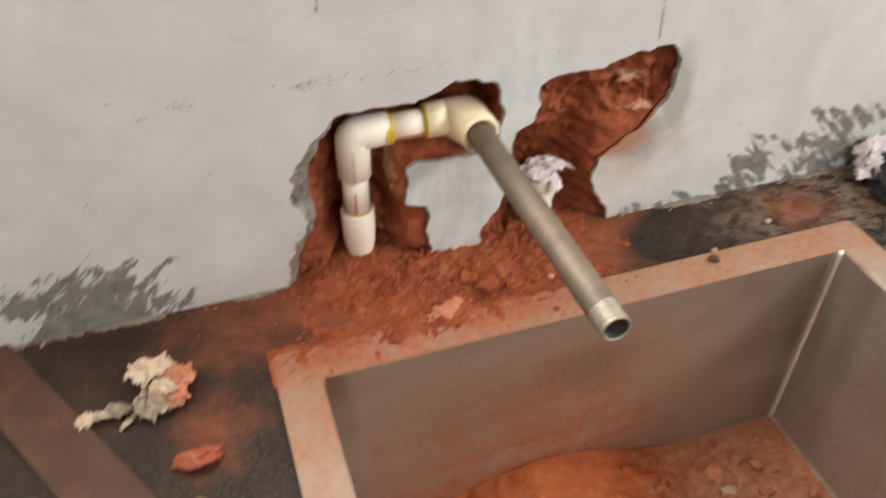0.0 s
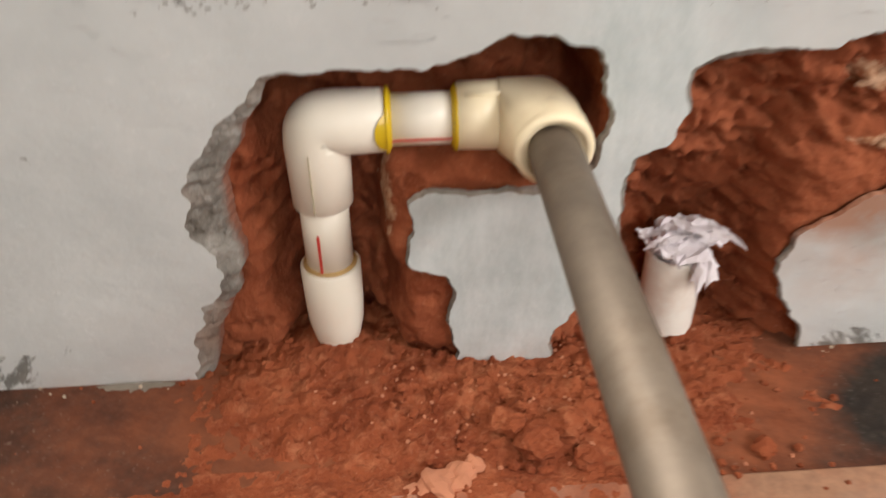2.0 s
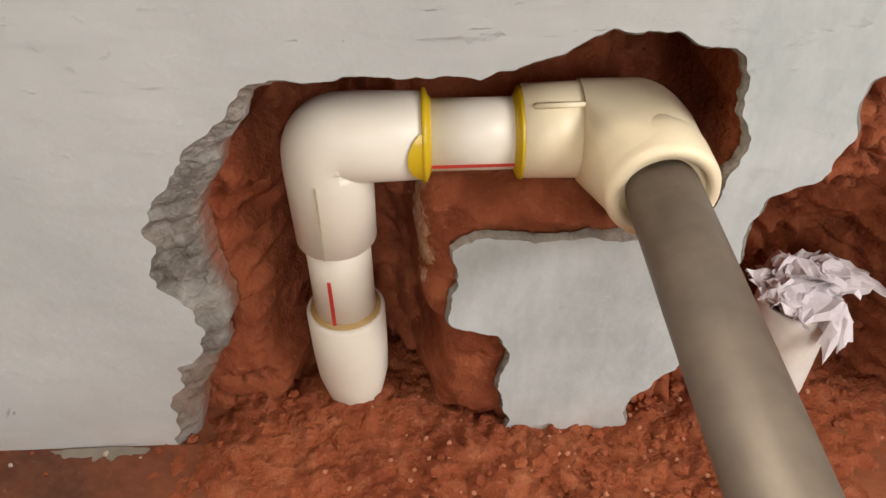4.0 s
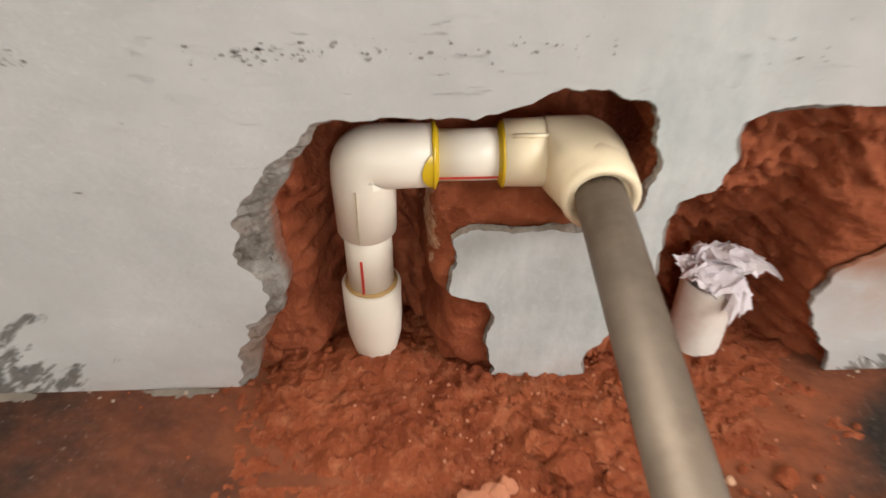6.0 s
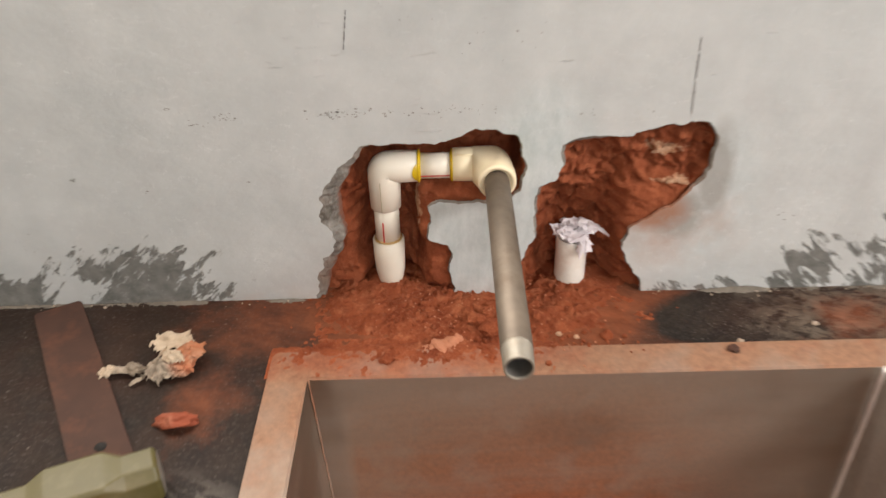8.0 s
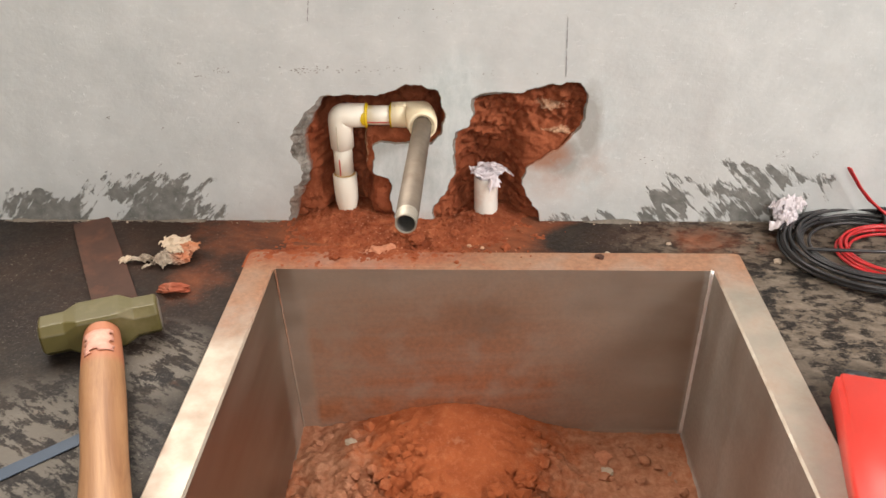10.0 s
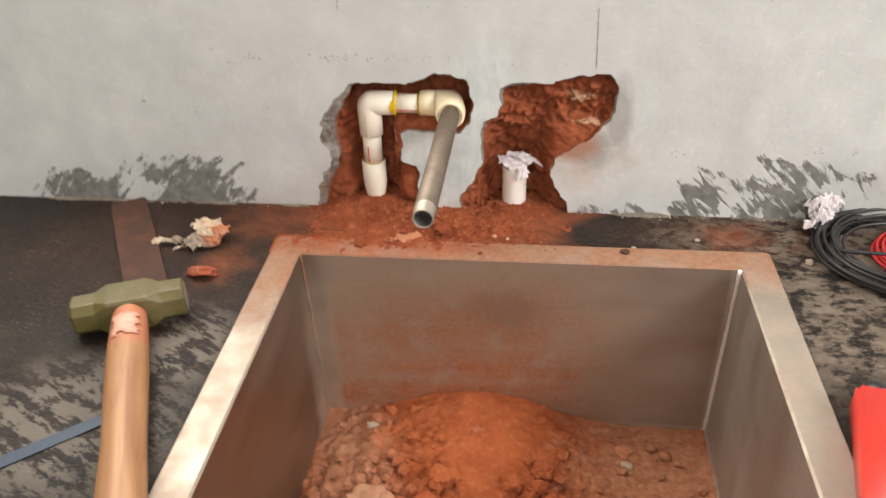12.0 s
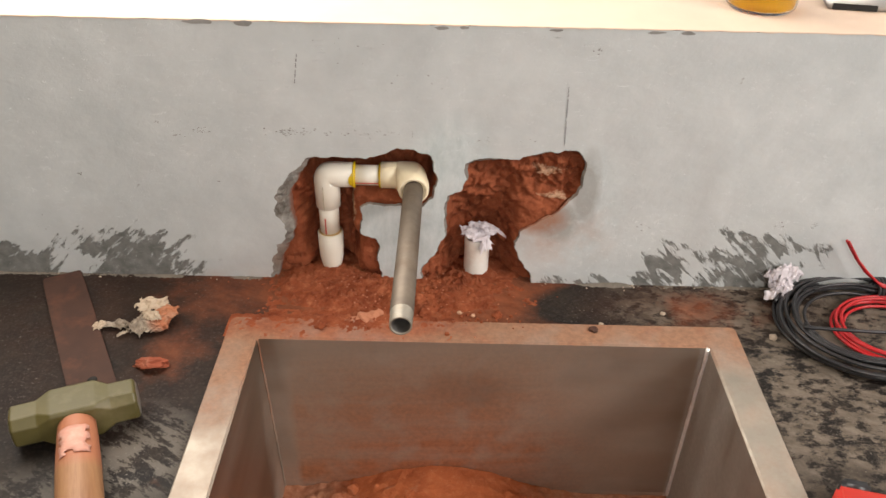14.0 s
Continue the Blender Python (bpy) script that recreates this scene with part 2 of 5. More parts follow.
def granite_material():
    n = Net("dusty_black_granite")
    b, c = n.noise(65, 5, 0.7, n.at((0.5, 1, 1), (0, 0, radians(25)))), n.voronoi(260)
    col = n.mix(n.ramp(c, 0.15, 0.55), (0.026, 0.023, 0.020), (0.011, 0.010, 0.010))
    haze = n.math("MULTIPLY", n.ramp(n.noise(9, 4, 0.6), 0.38, 0.70), n.ramp(n.noise(34, 5, 0.7), 0.30, 0.65))
    col = n.mix(n.math("MULTIPLY", haze, 0.55), col, (0.050, 0.036, 0.025))
    # torn smears of dried cement, drawn out along the wiping hand
    wiped = n.noise(30, 6, 0.66, n.at((0.7, 1.2, 1), (0, 0, radians(-18))), 0.8)
    patches = n.math("MULTIPLY", n.ramp(n.noise(6.5, 3, 0.55), 0.36, 0.62), n.ramp(n.noise(90, 5, 0.7), 0.30, 0.60))
    smear = n.math("MULTIPLY", n.ramp(wiped, 0.44, 0.68), patches)
    col = n.mix(n.math("MULTIPLY", smear, 0.42), col, n.mix(n.ramp(n.noise(150, 4, 0.7), 0.35, 0.65), (0.038, 0.031, 0.025), (0.110, 0.094, 0.076)))
    # right of the sink a pale film with dark worn blots
    film = n.math("ADD", n.math("MAXIMUM", n.blob((0.44, -0.10, 0), (0.22, 0.26, 0.1)), n.math("MULTIPLY", n.blob((0.34, -0.04, 0), (0.12, 0.08, 0.1)), 0.9)), n.math("MULTIPLY", n.math("SUBTRACT", n.noise(22, 5, 0.65), 0.5), 0.7))
    film = n.math("MULTIPLY", n.ramp(film, 0.10, 0.45), n.ramp(n.noise(58, 6, 0.72, n.at((0.8, 1.2, 1))), 0.56, 0.47))
    col = n.mix(n.math("MULTIPLY", film, 0.85), col, n.mix(n.ramp(b, 0.35, 0.65), (0.105, 0.086, 0.066), (0.205, 0.170, 0.135)))
    grit = n.math("MULTIPLY", n.ramp(n.noise(330, 3, 0.7), 0.61, 0.68), n.ramp(n.noise(12, 3), 0.40, 0.66))
    col = n.mix(n.math("MULTIPLY", grit, 0.8), col, (0.26, 0.235, 0.20))
    # thick cement smears beside the sink
    thick_smear = n.math("MULTIPLY", n.math("MAXIMUM", n.blob((-0.185, -0.255, 0), (0.06, 0.07, 0.1)), n.blob((-0.25, -0.36, 0), (0.12, 0.10, 0.1))), n.ramp(n.noise(45, 6, 0.72, n.at((0.6, 1.4, 1), (0, 0, radians(30)))), 0.47, 0.53))
    col = n.mix(n.math("MINIMUM", n.math("MULTIPLY", thick_smear, 0.9), 0.5), col, (0.21, 0.19, 0.16))
    dust = n.math("MAXIMUM", smear, film)
    # red dust spread from the broken wall
    red = n.math("MAXIMUM", n.math("MAXIMUM", n.blob((0.02, -0.01, 0), (0.24, 0.16, 0.1)), n.math("MULTIPLY", n.blob((-0.09, -0.02, 0), (0.20, 0.12, 0.1)), 0.50)), n.math("MULTIPLY", n.blob((0.335, -0.045, 0), (0.13, 0.06, 0.1)), 0.36))
    red = n.math("MAXIMUM", red, n.math("MULTIPLY", n.blob((-0.195, -0.13, 0), (0.06, 0.10, 0.1)), 0.30))
    red = n.math("SUBTRACT", red, n.math("MULTIPLY", n.blob((0.235, -0.04, 0), (0.085, 0.04, 0.1)), 0.75))
    red = n.ramp(n.math("ADD", red, n.math("MULTIPLY", n.math("SUBTRACT", n.noise(20, 5, 0.7), 0.5), 0.75)), 0.12, 0.58)
    brown = n.math("MULTIPLY", n.math("MAXIMUM", n.blob((-0.20, -0.06, 0), (0.30, 0.22, 0.1)), n.blob((0.34, -0.03, 0), (0.2, 0.08, 0.1))), n.ramp(n.noise(12, 4), 0.3, 0.65))
    col = n.mix(n.math("MULTIPLY", brown, 0.6), col, (0.070, 0.030, 0.017))
    col = n.mix(n.math("MULTIPLY", red, 0.93), col, n.mix(n.ramp(b, 0.35, 0.65), (0.19, 0.058, 0.026), (0.30, 0.098, 0.045)))
    rough = n.math("ADD", 0.50, n.math("MULTIPLY", n.math("MAXIMUM", dust, red), 0.45))
    return n.set(col, rough, bump=n.math("ADD", b, n.math("MULTIPLY", dust, 0.6)), strength=0.5, distance=0.002, **{"Specular IOR Level": 0.14})


def steel_material(name, low, high, most, rough, dust, extra=None, wave=0.0, tone=1.0):
    """Brushed steel with a film of dust, thickest between the heights low and high; in the bowl it also carries the
    heap's painted reflection.
    """
    n = Net(name)
    x, y, z = n.xyz()
    brush = n.noise(700, 2, 0.5, n.at((0.03, 0.03, 1)))
    stain = n.noise(9, 4, 0.6, n.at((0.5, 0.5, 1.6)))
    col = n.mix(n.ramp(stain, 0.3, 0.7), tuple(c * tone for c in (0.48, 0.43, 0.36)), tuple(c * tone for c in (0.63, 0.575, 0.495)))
    d = n.math("MULTIPLY", n.ramp(n.math("ADD", z, n.math("MULTIPLY", n.math("SUBTRACT", n.noise(7, 5, 0.6, n.at((0.6, 0.6, 1.5))), 0.5), 0.20)), high, low), most)
    if wave:
        d = n.math("MULTIPLY", d, n.math("MULTIPLY", n.ramp(x, 0.35, 0.16), n.ramp(x, -0.106, -0.085)))
    if extra:
        d = n.math("MAXIMUM", d, extra(n))
    d = n.math("MULTIPLY", d, n.ramp(n.noise(25, 2, 0.5), -0.3, 0.5))
    if wave:
        wipe = n.ramp(n.noise(26, 4, 0.6, n.at((0.10, 0.10, 1.0), (0, radians(3), 0))), 0.42, 0.66)
        col = n.mix(n.math("MULTIPLY", wipe, 0.35), col, (0.34, 0.26, 0.19))
        # blurred dark reflection on the back wall, painted into the steel's colour
        dark_reflection = n.math("MULTIPLY", n.blob((0.100, -0.106, -0.062), (0.062, 0.05, 0.036)), n.ramp(n.noise(20, 2), 0.0, 0.5))
        col = n.mix(n.math("MINIMUM", n.math("MULTIPLY", dark_reflection, 0.9), 0.5), col, (0.10, 0.085, 0.068))
        d = n.math("MULTIPLY", d, n.math("SUBTRACT", 1.0, n.math("MULTIPLY", wipe, 0.35)))
    fine = n.ramp(n.noise(190, 4, 0.7), 0.3, 0.7)
    powder = n.mix(fine, tuple(c * 0.75 for c in dust), tuple(c * 1.15 for c in dust))
    if wave:
        # more orange near the heap: dust, with the heap's bounce light in its colour
        near = n.ramp(n.blob((0.075, -0.20, -0.225), (0.30, 0.26, 0.24)), 0.05, 0.75)
        powder = n.mix(near, n.mix(fine, (0.175, 0.078, 0.036), (0.265, 0.122, 0.058)), n.mix(fine, (0.20, 0.056, 0.021), (0.33, 0.100, 0.038)))
    if not wave:
        spill = n.ramp(n.math("ADD", n.blob((-0.04, -0.070, 0), (0.18, 0.050, 0.1)), n.math("MULTIPLY", n.math("SUBTRACT", n.noise(34, 5, 0.65), 0.5), 0.9)), 0.02, 0.42)
        powder = n.mix(spill, powder, n.mix(fine, (0.21, 0.062, 0.027), (0.34, 0.112, 0.05)))
    col = n.mix(d, col, powder)
    metal = n.math("SUBTRACT", 1.0, n.math("MULTIPLY", d, 0.95))
    if wave:
        # light caught on the wall by the welded seam, painted as pale upright streaks
        haze = n.math("MULTIPLY", n.ramp(x, 0.3245, 0.3275), n.ramp(n.noise(14, 4, 0.6, n.at((1.0, 1.0, 0.12))), 0.25, 0.65))
        haze = n.math("MULTIPLY", haze, 0.75)
        col = n.mix(haze, col, n.mix(fine, (0.36, 0.345, 0.32), (0.52, 0.505, 0.475)))
        metal = n.math("MULTIPLY", metal, n.math("SUBTRACT", 1.0, n.math("MULTIPLY", haze, 0.6)))
    r = n.math("ADD", n.math("ADD", rough, n.math("MULTIPLY", n.math("SUBTRACT", stain, 0.5), 0.25)), n.math("MULTIPLY", d, 0.5))
    dents = n.math("MULTIPLY", n.noise(4.5, 2, 0.5, n.at((1.0, 1.0, 0.8))), wave)
    return n.set(col, r, metal, bump=n.math("ADD", n.math("MULTIPLY", brush, 0.06), dents), strength=0.5, distance=0.004)


def bowl_dust_glow(n):
    floor = n.math("MULTIPLY", n.ramp(n.xyz()[2], -0.212, -0.2205), 0.95)
    # low on the back wall: dust together with the heap's reflection, as colour
    dust_glow = n.math("ADD", n.blob((0.065, -0.107, -0.22), (0.30, 0.06, 0.26)), n.math("MULTIPLY", n.math("SUBTRACT", n.noise(5, 2, 0.4, n.at((0.5, 0.5, 1.2))), 0.5), 0.45))
    return n.math("MAXIMUM", floor, n.math("MULTIPLY", n.ramp(dust_glow, 0.02, 0.62), 0.92))


def rim_dust(n):
    lump = n.math("MULTIPLY", n.math("SUBTRACT", n.noise(30, 5, 0.65), 0.5), 0.6)
    back = n.math("MAXIMUM", n.blob((0.03, -0.07, 0), (0.42, 0.10, 0.2)), n.math("MULTIPLY", n.blob((0.35, -0.08, 0), (0.22, 0.07, 0.2)), 0.7))
    back = n.math("MAXIMUM", back, n.math("MULTIPLY", n.blob((-0.135, -0.11, 0), (0.06, 0.14, 0.2)), 0.7))
    return n.math("MULTIPLY", n.ramp(n.math("ADD", back, lump), -0.06, 0.42), 0.95)


def plain(name, color, rough, grain=120, vary=0.18, metal=0.0, bump=0.15, dirt=None, **more):
    n = Net(name)
    a, b = n.noise(grain, 4), n.noise(grain / 7, 3)
    low, high = tuple(c * (1 - vary) for c in color), tuple(min(1, c * (1 + vary * 0.6)) for c in color)
    col = n.mix(n.ramp(n.math("ADD", n.math("MULTIPLY", a, 0.4), n.math("MULTIPLY", b, 0.6)), 0.3, 0.7), low, high)
    if dirt:
        col = n.mix(n.math("MULTIPLY", n.ramp(n.noise(grain / 3, 5, 0.7), 0.52, 0.72), dirt[1]), col, dirt[0])
    return n.set(col, n.math("ADD", rough, n.math("MULTIPLY", n.math("SUBTRACT", b, 0.5), 0.2)), metal, bump=a, strength=bump, distance=0.0006, **more)


def wood_material():
    n = Net("pale_hardwood_handle")
    grain = n.noise(60, 5, 0.6, n.at((1.0, 0.10, 1.0), (0, 0, radians(-22))), 1.2)
    fine = n.noise(300, 3, 0.6, n.at((1.0, 0.06, 1.0), (0, 0, radians(-22))))
    col = n.mix(n.ramp(grain, 0.3, 0.7), (0.22, 0.102, 0.044), (0.41, 0.228, 0.108))
    col = n.mix(n.math("MULTIPLY", n.ramp(fine, 0.55, 0.8), 0.5), col, (0.26, 0.12, 0.06))
    crack = n.ramp(n.noise(22, 3, 0.5, n.at((1.0, 0.07, 1.0), (0, 0, radians(-22)))), 0.66, 0.69)
    col = n.mix(n.math("MULTIPLY", crack, 0.8), col, (0.14, 0.06, 0.03))
    near = n.ramp(n.blob((-0.225, -0.262, 0.02), (0.05, 0.05, 0.08)), 0.25, 0.5)
    col = n.mix(n.math("MULTIPLY", near, 0.75), col, (0.40, 0.14, 0.075))
    return n.set(col, 0.55, bump=n.math("ADD", grain, fine), strength=0.35, distance=0.001)


def old_paper_material():
    n = Net("dirty_paper")
    a = n.noise(90, 5, 0.7)
    col = n.mix(n.ramp(a, 0.32, 0.62), (0.16, 0.125, 0.09), (0.42, 0.355, 0.28))
    red = n.math("MAXIMUM", n.blob((-0.210, -0.080, 0.012), (0.026, 0.034, 0.03)), n.math("MULTIPLY", n.ramp(n.noise(40, 3), 0.5, 0.7), 0.35))
    col = n.mix(n.ramp(red, 0.15, 0.5), col, (0.42, 0.16, 0.08))
    return n.set(col, 0.9, bump=a, strength=0.3, distance=0.001)


def glass_material(name, color, rough=0.02, clear=1.0, ior=1.12):
    n = Net(name)
    return n.set(color, rough, **{"Transmission Weight": clear, "IOR": ior})


PLASTER, CHIPPED, SOILM = plaster_material(), chipped_material(), soil_material(relief=0.65, dark=(0.19, 0.047, 0.020), mid=(0.345, 0.105, 0.048), mortar=(((0.172, 0.02, 0.135), (0.030, 0.2, 0.013)), ((0.178, 0.01, 0.108), (0.026, 0.2, 0.008)), ((-0.028, 0.01, 0.085), (0.007, 0.2, 0.035))))
SOIL_LOOSE = soil_material("loose_red_soil", 0.18, 1.0, (0.185, 0.044, 0.019), (0.335, 0.096, 0.041), (0.46, 0.185, 0.095))
SOIL_SINK = soil_material("dusty_red_rubble", 0.12, 0.7, (0.255, 0.066, 0.024), (0.385, 0.112, 0.042), (0.47, 0.175, 0.082), (), (((-0.06, -0.26, -0.20), (0.09, 0.18, 0.2)), ((0.265, -0.22, -0.20), (0.135, 0.30, 0.2)), ((-0.08, -0.14, -0.20), (0.06, 0.10, 0.2))))
GRANITE = granite_material()
STEEL_BOWL = steel_material("brushed_steel_bowl", -0.16, 0.28, 1.0, 0.42, (0.35, 0.130, 0.055), bowl_dust_glow, 1.2, 0.72)
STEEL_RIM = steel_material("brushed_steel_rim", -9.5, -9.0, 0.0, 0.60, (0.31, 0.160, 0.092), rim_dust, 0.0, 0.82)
# half-metal near-white: the bead's glint is put into its colour
WELD = plain("glinting_weld_seam", (0.88, 0.87, 0.85), 0.42, metal=0.55)
CPVC = plain("ivory_cpvc", (0.84, 0.80, 0.69), 0.40, 60, 0.05, bump=0.05, dirt=((0.55, 0.40, 0.28), 0.25))
CPVC_YELLOW = plain("cream_cpvc", (0.88, 0.78, 0.55), 0.40, 60, 0.05, bump=0.05, dirt=((0.62, 0.42, 0.25), 0.2))
GLUE = plain("yellow_solvent_cement", (0.72, 0.50, 0.02), 0.25, 90, 0.2)
RED_PRINT = plain("red_print", (0.55, 0.05, 0.03), 0.5, 90, 0.2)
SEAM = plain("mould_seam", (0.44, 0.39, 0.27), 0.5, 90, 0.2)
PVC = plain("white_pvc", (0.80, 0.78, 0.72), 0.35, 60, 0.06, dirt=((0.5, 0.28, 0.18), 0.35))
GI = plain("galvanised_iron", (0.185, 0.150, 0.115), 0.55, 60, 0.45, metal=0.45, bump=0.3, dirt=((0.115, 0.08, 0.05), 0.75))
THREAD = plain("zinc_thread", (0.36, 0.335, 0.28), 0.5, 120, 0.25, metal=0.5, dirt=((0.28, 0.2, 0.14), 0.5))
BORE = plain("pipe_bore", (0.20, 0.19, 0.175), 0.6, 70, 0.3, metal=0.5)
PAPER = plain("lilac_newsprint", (0.70, 0.66, 0.69), 0.85, 130, 0.14, dirt=((0.42, 0.36, 0.40), 0.5))
PAPER_OLD = old_paper_material()
PAPER_CREAM = plain("cream_paper", (0.50, 0.405, 0.30), 0.85, 110, 0.2, dirt=((0.36, 0.22, 0.14), 0.5))
PAPER_RED = plain("dusted_paper", (0.44, 0.175, 0.085), 0.9, 90, 0.25, dirt=((0.50, 0.33, 0.23), 0.5))
RUST = plain("rusted_flat_steel", (0.066, 0.029, 0.018), 0.78, 40, 0.40, metal=0.10, bump=0.4, dirt=((0.145, 0.050, 0.024), 0.7))
DARK = plain("dark_hole", (0.02, 0.018, 0.016), 0.9)
HAMMER = plain("olive_hammer_paint", (0.098, 0.083, 0.026), 0.42, 35, 0.32, bump=0.3, dirt=((0.24, 0.20, 0.11), 0.45))
WORN = plain("worn_bare_steel", (0.50, 0.48, 0.42), 0.4, 60, 0.25, metal=0.7)
WOOD = wood_material()
LABEL = plain("torn_pink_label", (0.56, 0.28, 0.21), 0.6, 130, 0.25, dirt=((0.62, 0.41, 0.32), 0.8))
BLACK_WIRE = plain("black_wire", (0.022, 0.022, 0.024), 0.38, 80, 0.3, dirt=((0.12, 0.10, 0.09), 0.3))
RED_WIRE = plain("red_wire", (0.46, 0.016, 0.020), 0.35, 80, 0.2)
RED_PLASTIC = plain("red_plastic", (0.66, 0.045, 0.03), 0.38, 40, 0.12)
BLACK_PLASTIC = plain("black_plastic", (0.03, 0.03, 0.032), 0.4)
BLUE = plain("blue_blade_paint", (0.020, 0.036, 0.060), 0.45, 60, 0.3, metal=0.3, dirt=((0.10, 0.095, 0.09), 0.5))
ORANGE = plain("orange_plastic", (0.80, 0.33, 0.02), 0.35)
SILL = plain("warm_sill_paint", (0.66, 0.52, 0.40), 0.6, 30, 0.10, bump=0.2)
CREAM_WALL = plain("cream_wall_paint", (0.45, 0.36, 0.26), 0.8, 12, 0.08)
FLOORM = plain("grey_cement_floor", (0.22, 0.165, 0.115), 0.8, 18, 0.2)
CEILM = plain("ceiling_paint", (0.58, 0.51, 0.43), 0.85, 14, 0.06)
CHIP_MAT = plain("broken_red_tile", (0.27, 0.058, 0.022), 0.75, 70, 0.35, bump=0.5, dirt=((0.5, 0.25, 0.16), 0.5))
PINK_STONE = plain("pale_brick_chip", (0.46, 0.19, 0.105), 0.9, 70, 0.25, bump=0.6)
PALE_MORTAR = plain("pale_mortar", (0.58, 0.36, 0.23), 0.9, 90, 0.35, bump=0.6, dirt=((0.38, 0.13, 0.06), 0.8))
TAN_STONE = plain("tan_brick_stone", (0.40, 0.215, 0.13), 0.9, 60, 0.3, bump=0.6, dirt=((0.36, 0.12, 0.055), 0.6))
GREY_STONE = plain("cement_crumb", (0.42, 0.34, 0.26), 0.9, 70, 0.25, bump=0.6)
CEMENT_BEAD = plain("cement_bead", (0.18, 0.158, 0.13), 0.9, 110, 0.4, bump=0.6, dirt=((0.13, 0.11, 0.09), 0.8))
GRAPHITE = plain("graphite_mark", (0.24, 0.24, 0.24), 0.6, 200, 0.5)
PIT = plain("pitted_plaster", (0.30, 0.292, 0.275), 0.9, 160, 0.4)
GLASS = glass_material("clear_bottle_plastic", (0.97, 0.97, 0.95))
OIL = glass_material("amber_oil", (1.0, 0.56, 0.05), 0.05, 0.55, 1.25)
GREY_METAL = plain("grey_aluminium", (0.45, 0.44, 0.43), 0.4, 60, 0.12, metal=0.6)

# ---------------------------------------------------------------- helpers


def mesh_of(name, bm, mat, smooth=True):
    me = bpy.data.meshes.new(name)
    bmesh.ops.recalc_face_normals(bm, faces=bm.faces)
    bm.to_mesh(me)
    bm.free()
    for m in mat if isinstance(mat, (list, tuple)) else [mat]:
        me.materials.append(m)
    if smooth:
        me.shade_smooth()
        if smooth == "angle":
            me.set_sharp_from_angle(angle=radians(28))
    return me


def thing(name, bm, mat, label, category, group="", kind="", smooth=True):
    return tagged(new(name, mesh_of(name, bm, mat, smooth)), label, category, group, kind)


def base(name, at, label, category, group="", kind=""):
    ob = new(name)
    ob.location, ob.empty_display_size = at, 0.02
    return tagged(ob, label, category, group, kind)


def part(name, bm, mat, parent, label="", smooth=True, kind=""):
    ob = new(name, mesh_of(name, bm, mat, smooth))
    ob.parent = parent
    m = parent.matrix_basis
    if parent.parent:
        m = parent.parent.matrix_basis @ parent.matrix_parent_inverse @ m
    ob.matrix_parent_inverse = m.inverted()
    return tagged(ob, label, kind=kind)


def box(bm, x0, x1, y0, y1, z0, z1, bevel=0.0, m=None):
    vs = bmesh.ops.create_cube(bm, size=1)["verts"]
    for v in vs:
        v.co = Vector((x0 + (v.co.x + 0.5) * (x1 - x0), y0 + (v.co.y + 0.5) * (y1 - y0), z0 + (v.co.z + 0.5) * (z1 - z0)))
        if m:
            v.co = m @ v.co
    if bevel:
        es = list({e for v in vs for e in v.link_edges})
        bmesh.ops.bevel(bm, geom=es, offset=bevel, segments=2, affect="EDGES")
    return bm


def loft(bm, rings, closed_ends=True):
    """Faces between rings of points of the same count."""
    rows = [[bm.verts.new(p) for p in ring] for ring in rings]
    n = len(rows[0])
    for a, b in zip(rows, rows[1:]):
        for i in range(n):
            bm.faces.new((a[i], a[(i + 1) % n], b[(i + 1) % n], b[i]))
    if closed_ends:
        bm.faces.new(rows[0])
        bm.faces.new(rows[-1])
    return bm


def axes(d):
    d = Vector(d).normalized()
    u = d.cross(Vector((0, 0, 1)) if abs(d.z) < 0.9 else Vector((0, 1, 0))).normalized()
    return u, d.cross(u).normalized()


def lathe(bm, origin, direction, profile, segs=40, ends=True):
    """Rings of (distance along, radius)."""
    u, v = axes(direction)
    d, o = Vector(direction).normalized(), Vector(origin)
    rings = []
    for h, r in profile:
        rings.append([o + d * h + (u * math.cos(2 * math.pi * i / segs) + v * math.sin(2 * math.pi * i / segs)) * r for i in range(segs)])
    return loft(bm, rings, ends)


def tube(bm, points, r, segs=10):
    """A round bar along points."""
    pts = [Vector(p) for p in points]
    rings, u = [], None
    for i, p in enumerate(pts):
        d = (pts[min(i + 1, len(pts) - 1)] - pts[max(i - 1, 0)]).normalized()
        u = axes(d)[0] if u is None else (u - d * u.dot(d)).normalized()
        w = d.cross(u)
        rr = r(i / (len(pts) - 1)) if callable(r) else r
        rings.append([p + (u * math.cos(2 * math.pi * k / segs) + w * math.sin(2 * math.pi * k / segs)) * rr for k in range(segs)])
    return loft(bm, rings)


def fbm(x, y, z=0.0, octaves=4):
    return noise.fractal((x, y, z), 0.9, 2.1, octaves)


def field(bm, x0, x1, y0, y1, step, height):
    """A sheet over x, y; height gives the point, or None for a gap."""
    nx, ny = int((x1 - x0) / step) + 1, int((y1 - y0) / step) + 1
    grid = {}
    for i in range(nx):
        for j in range(ny):
            p = height(x0 + i * step, y0 + j * step)
            if p is not None:
                grid[i, j] = bm.verts.new(p)
    for i in range(nx - 1):
        for j in range(ny - 1):
            q = [grid.get(k) for k in ((i, j), (i + 1, j), (i + 1, j + 1), (i, j + 1))]
            if None not in q:
                bm.faces.new(q)
    return bm


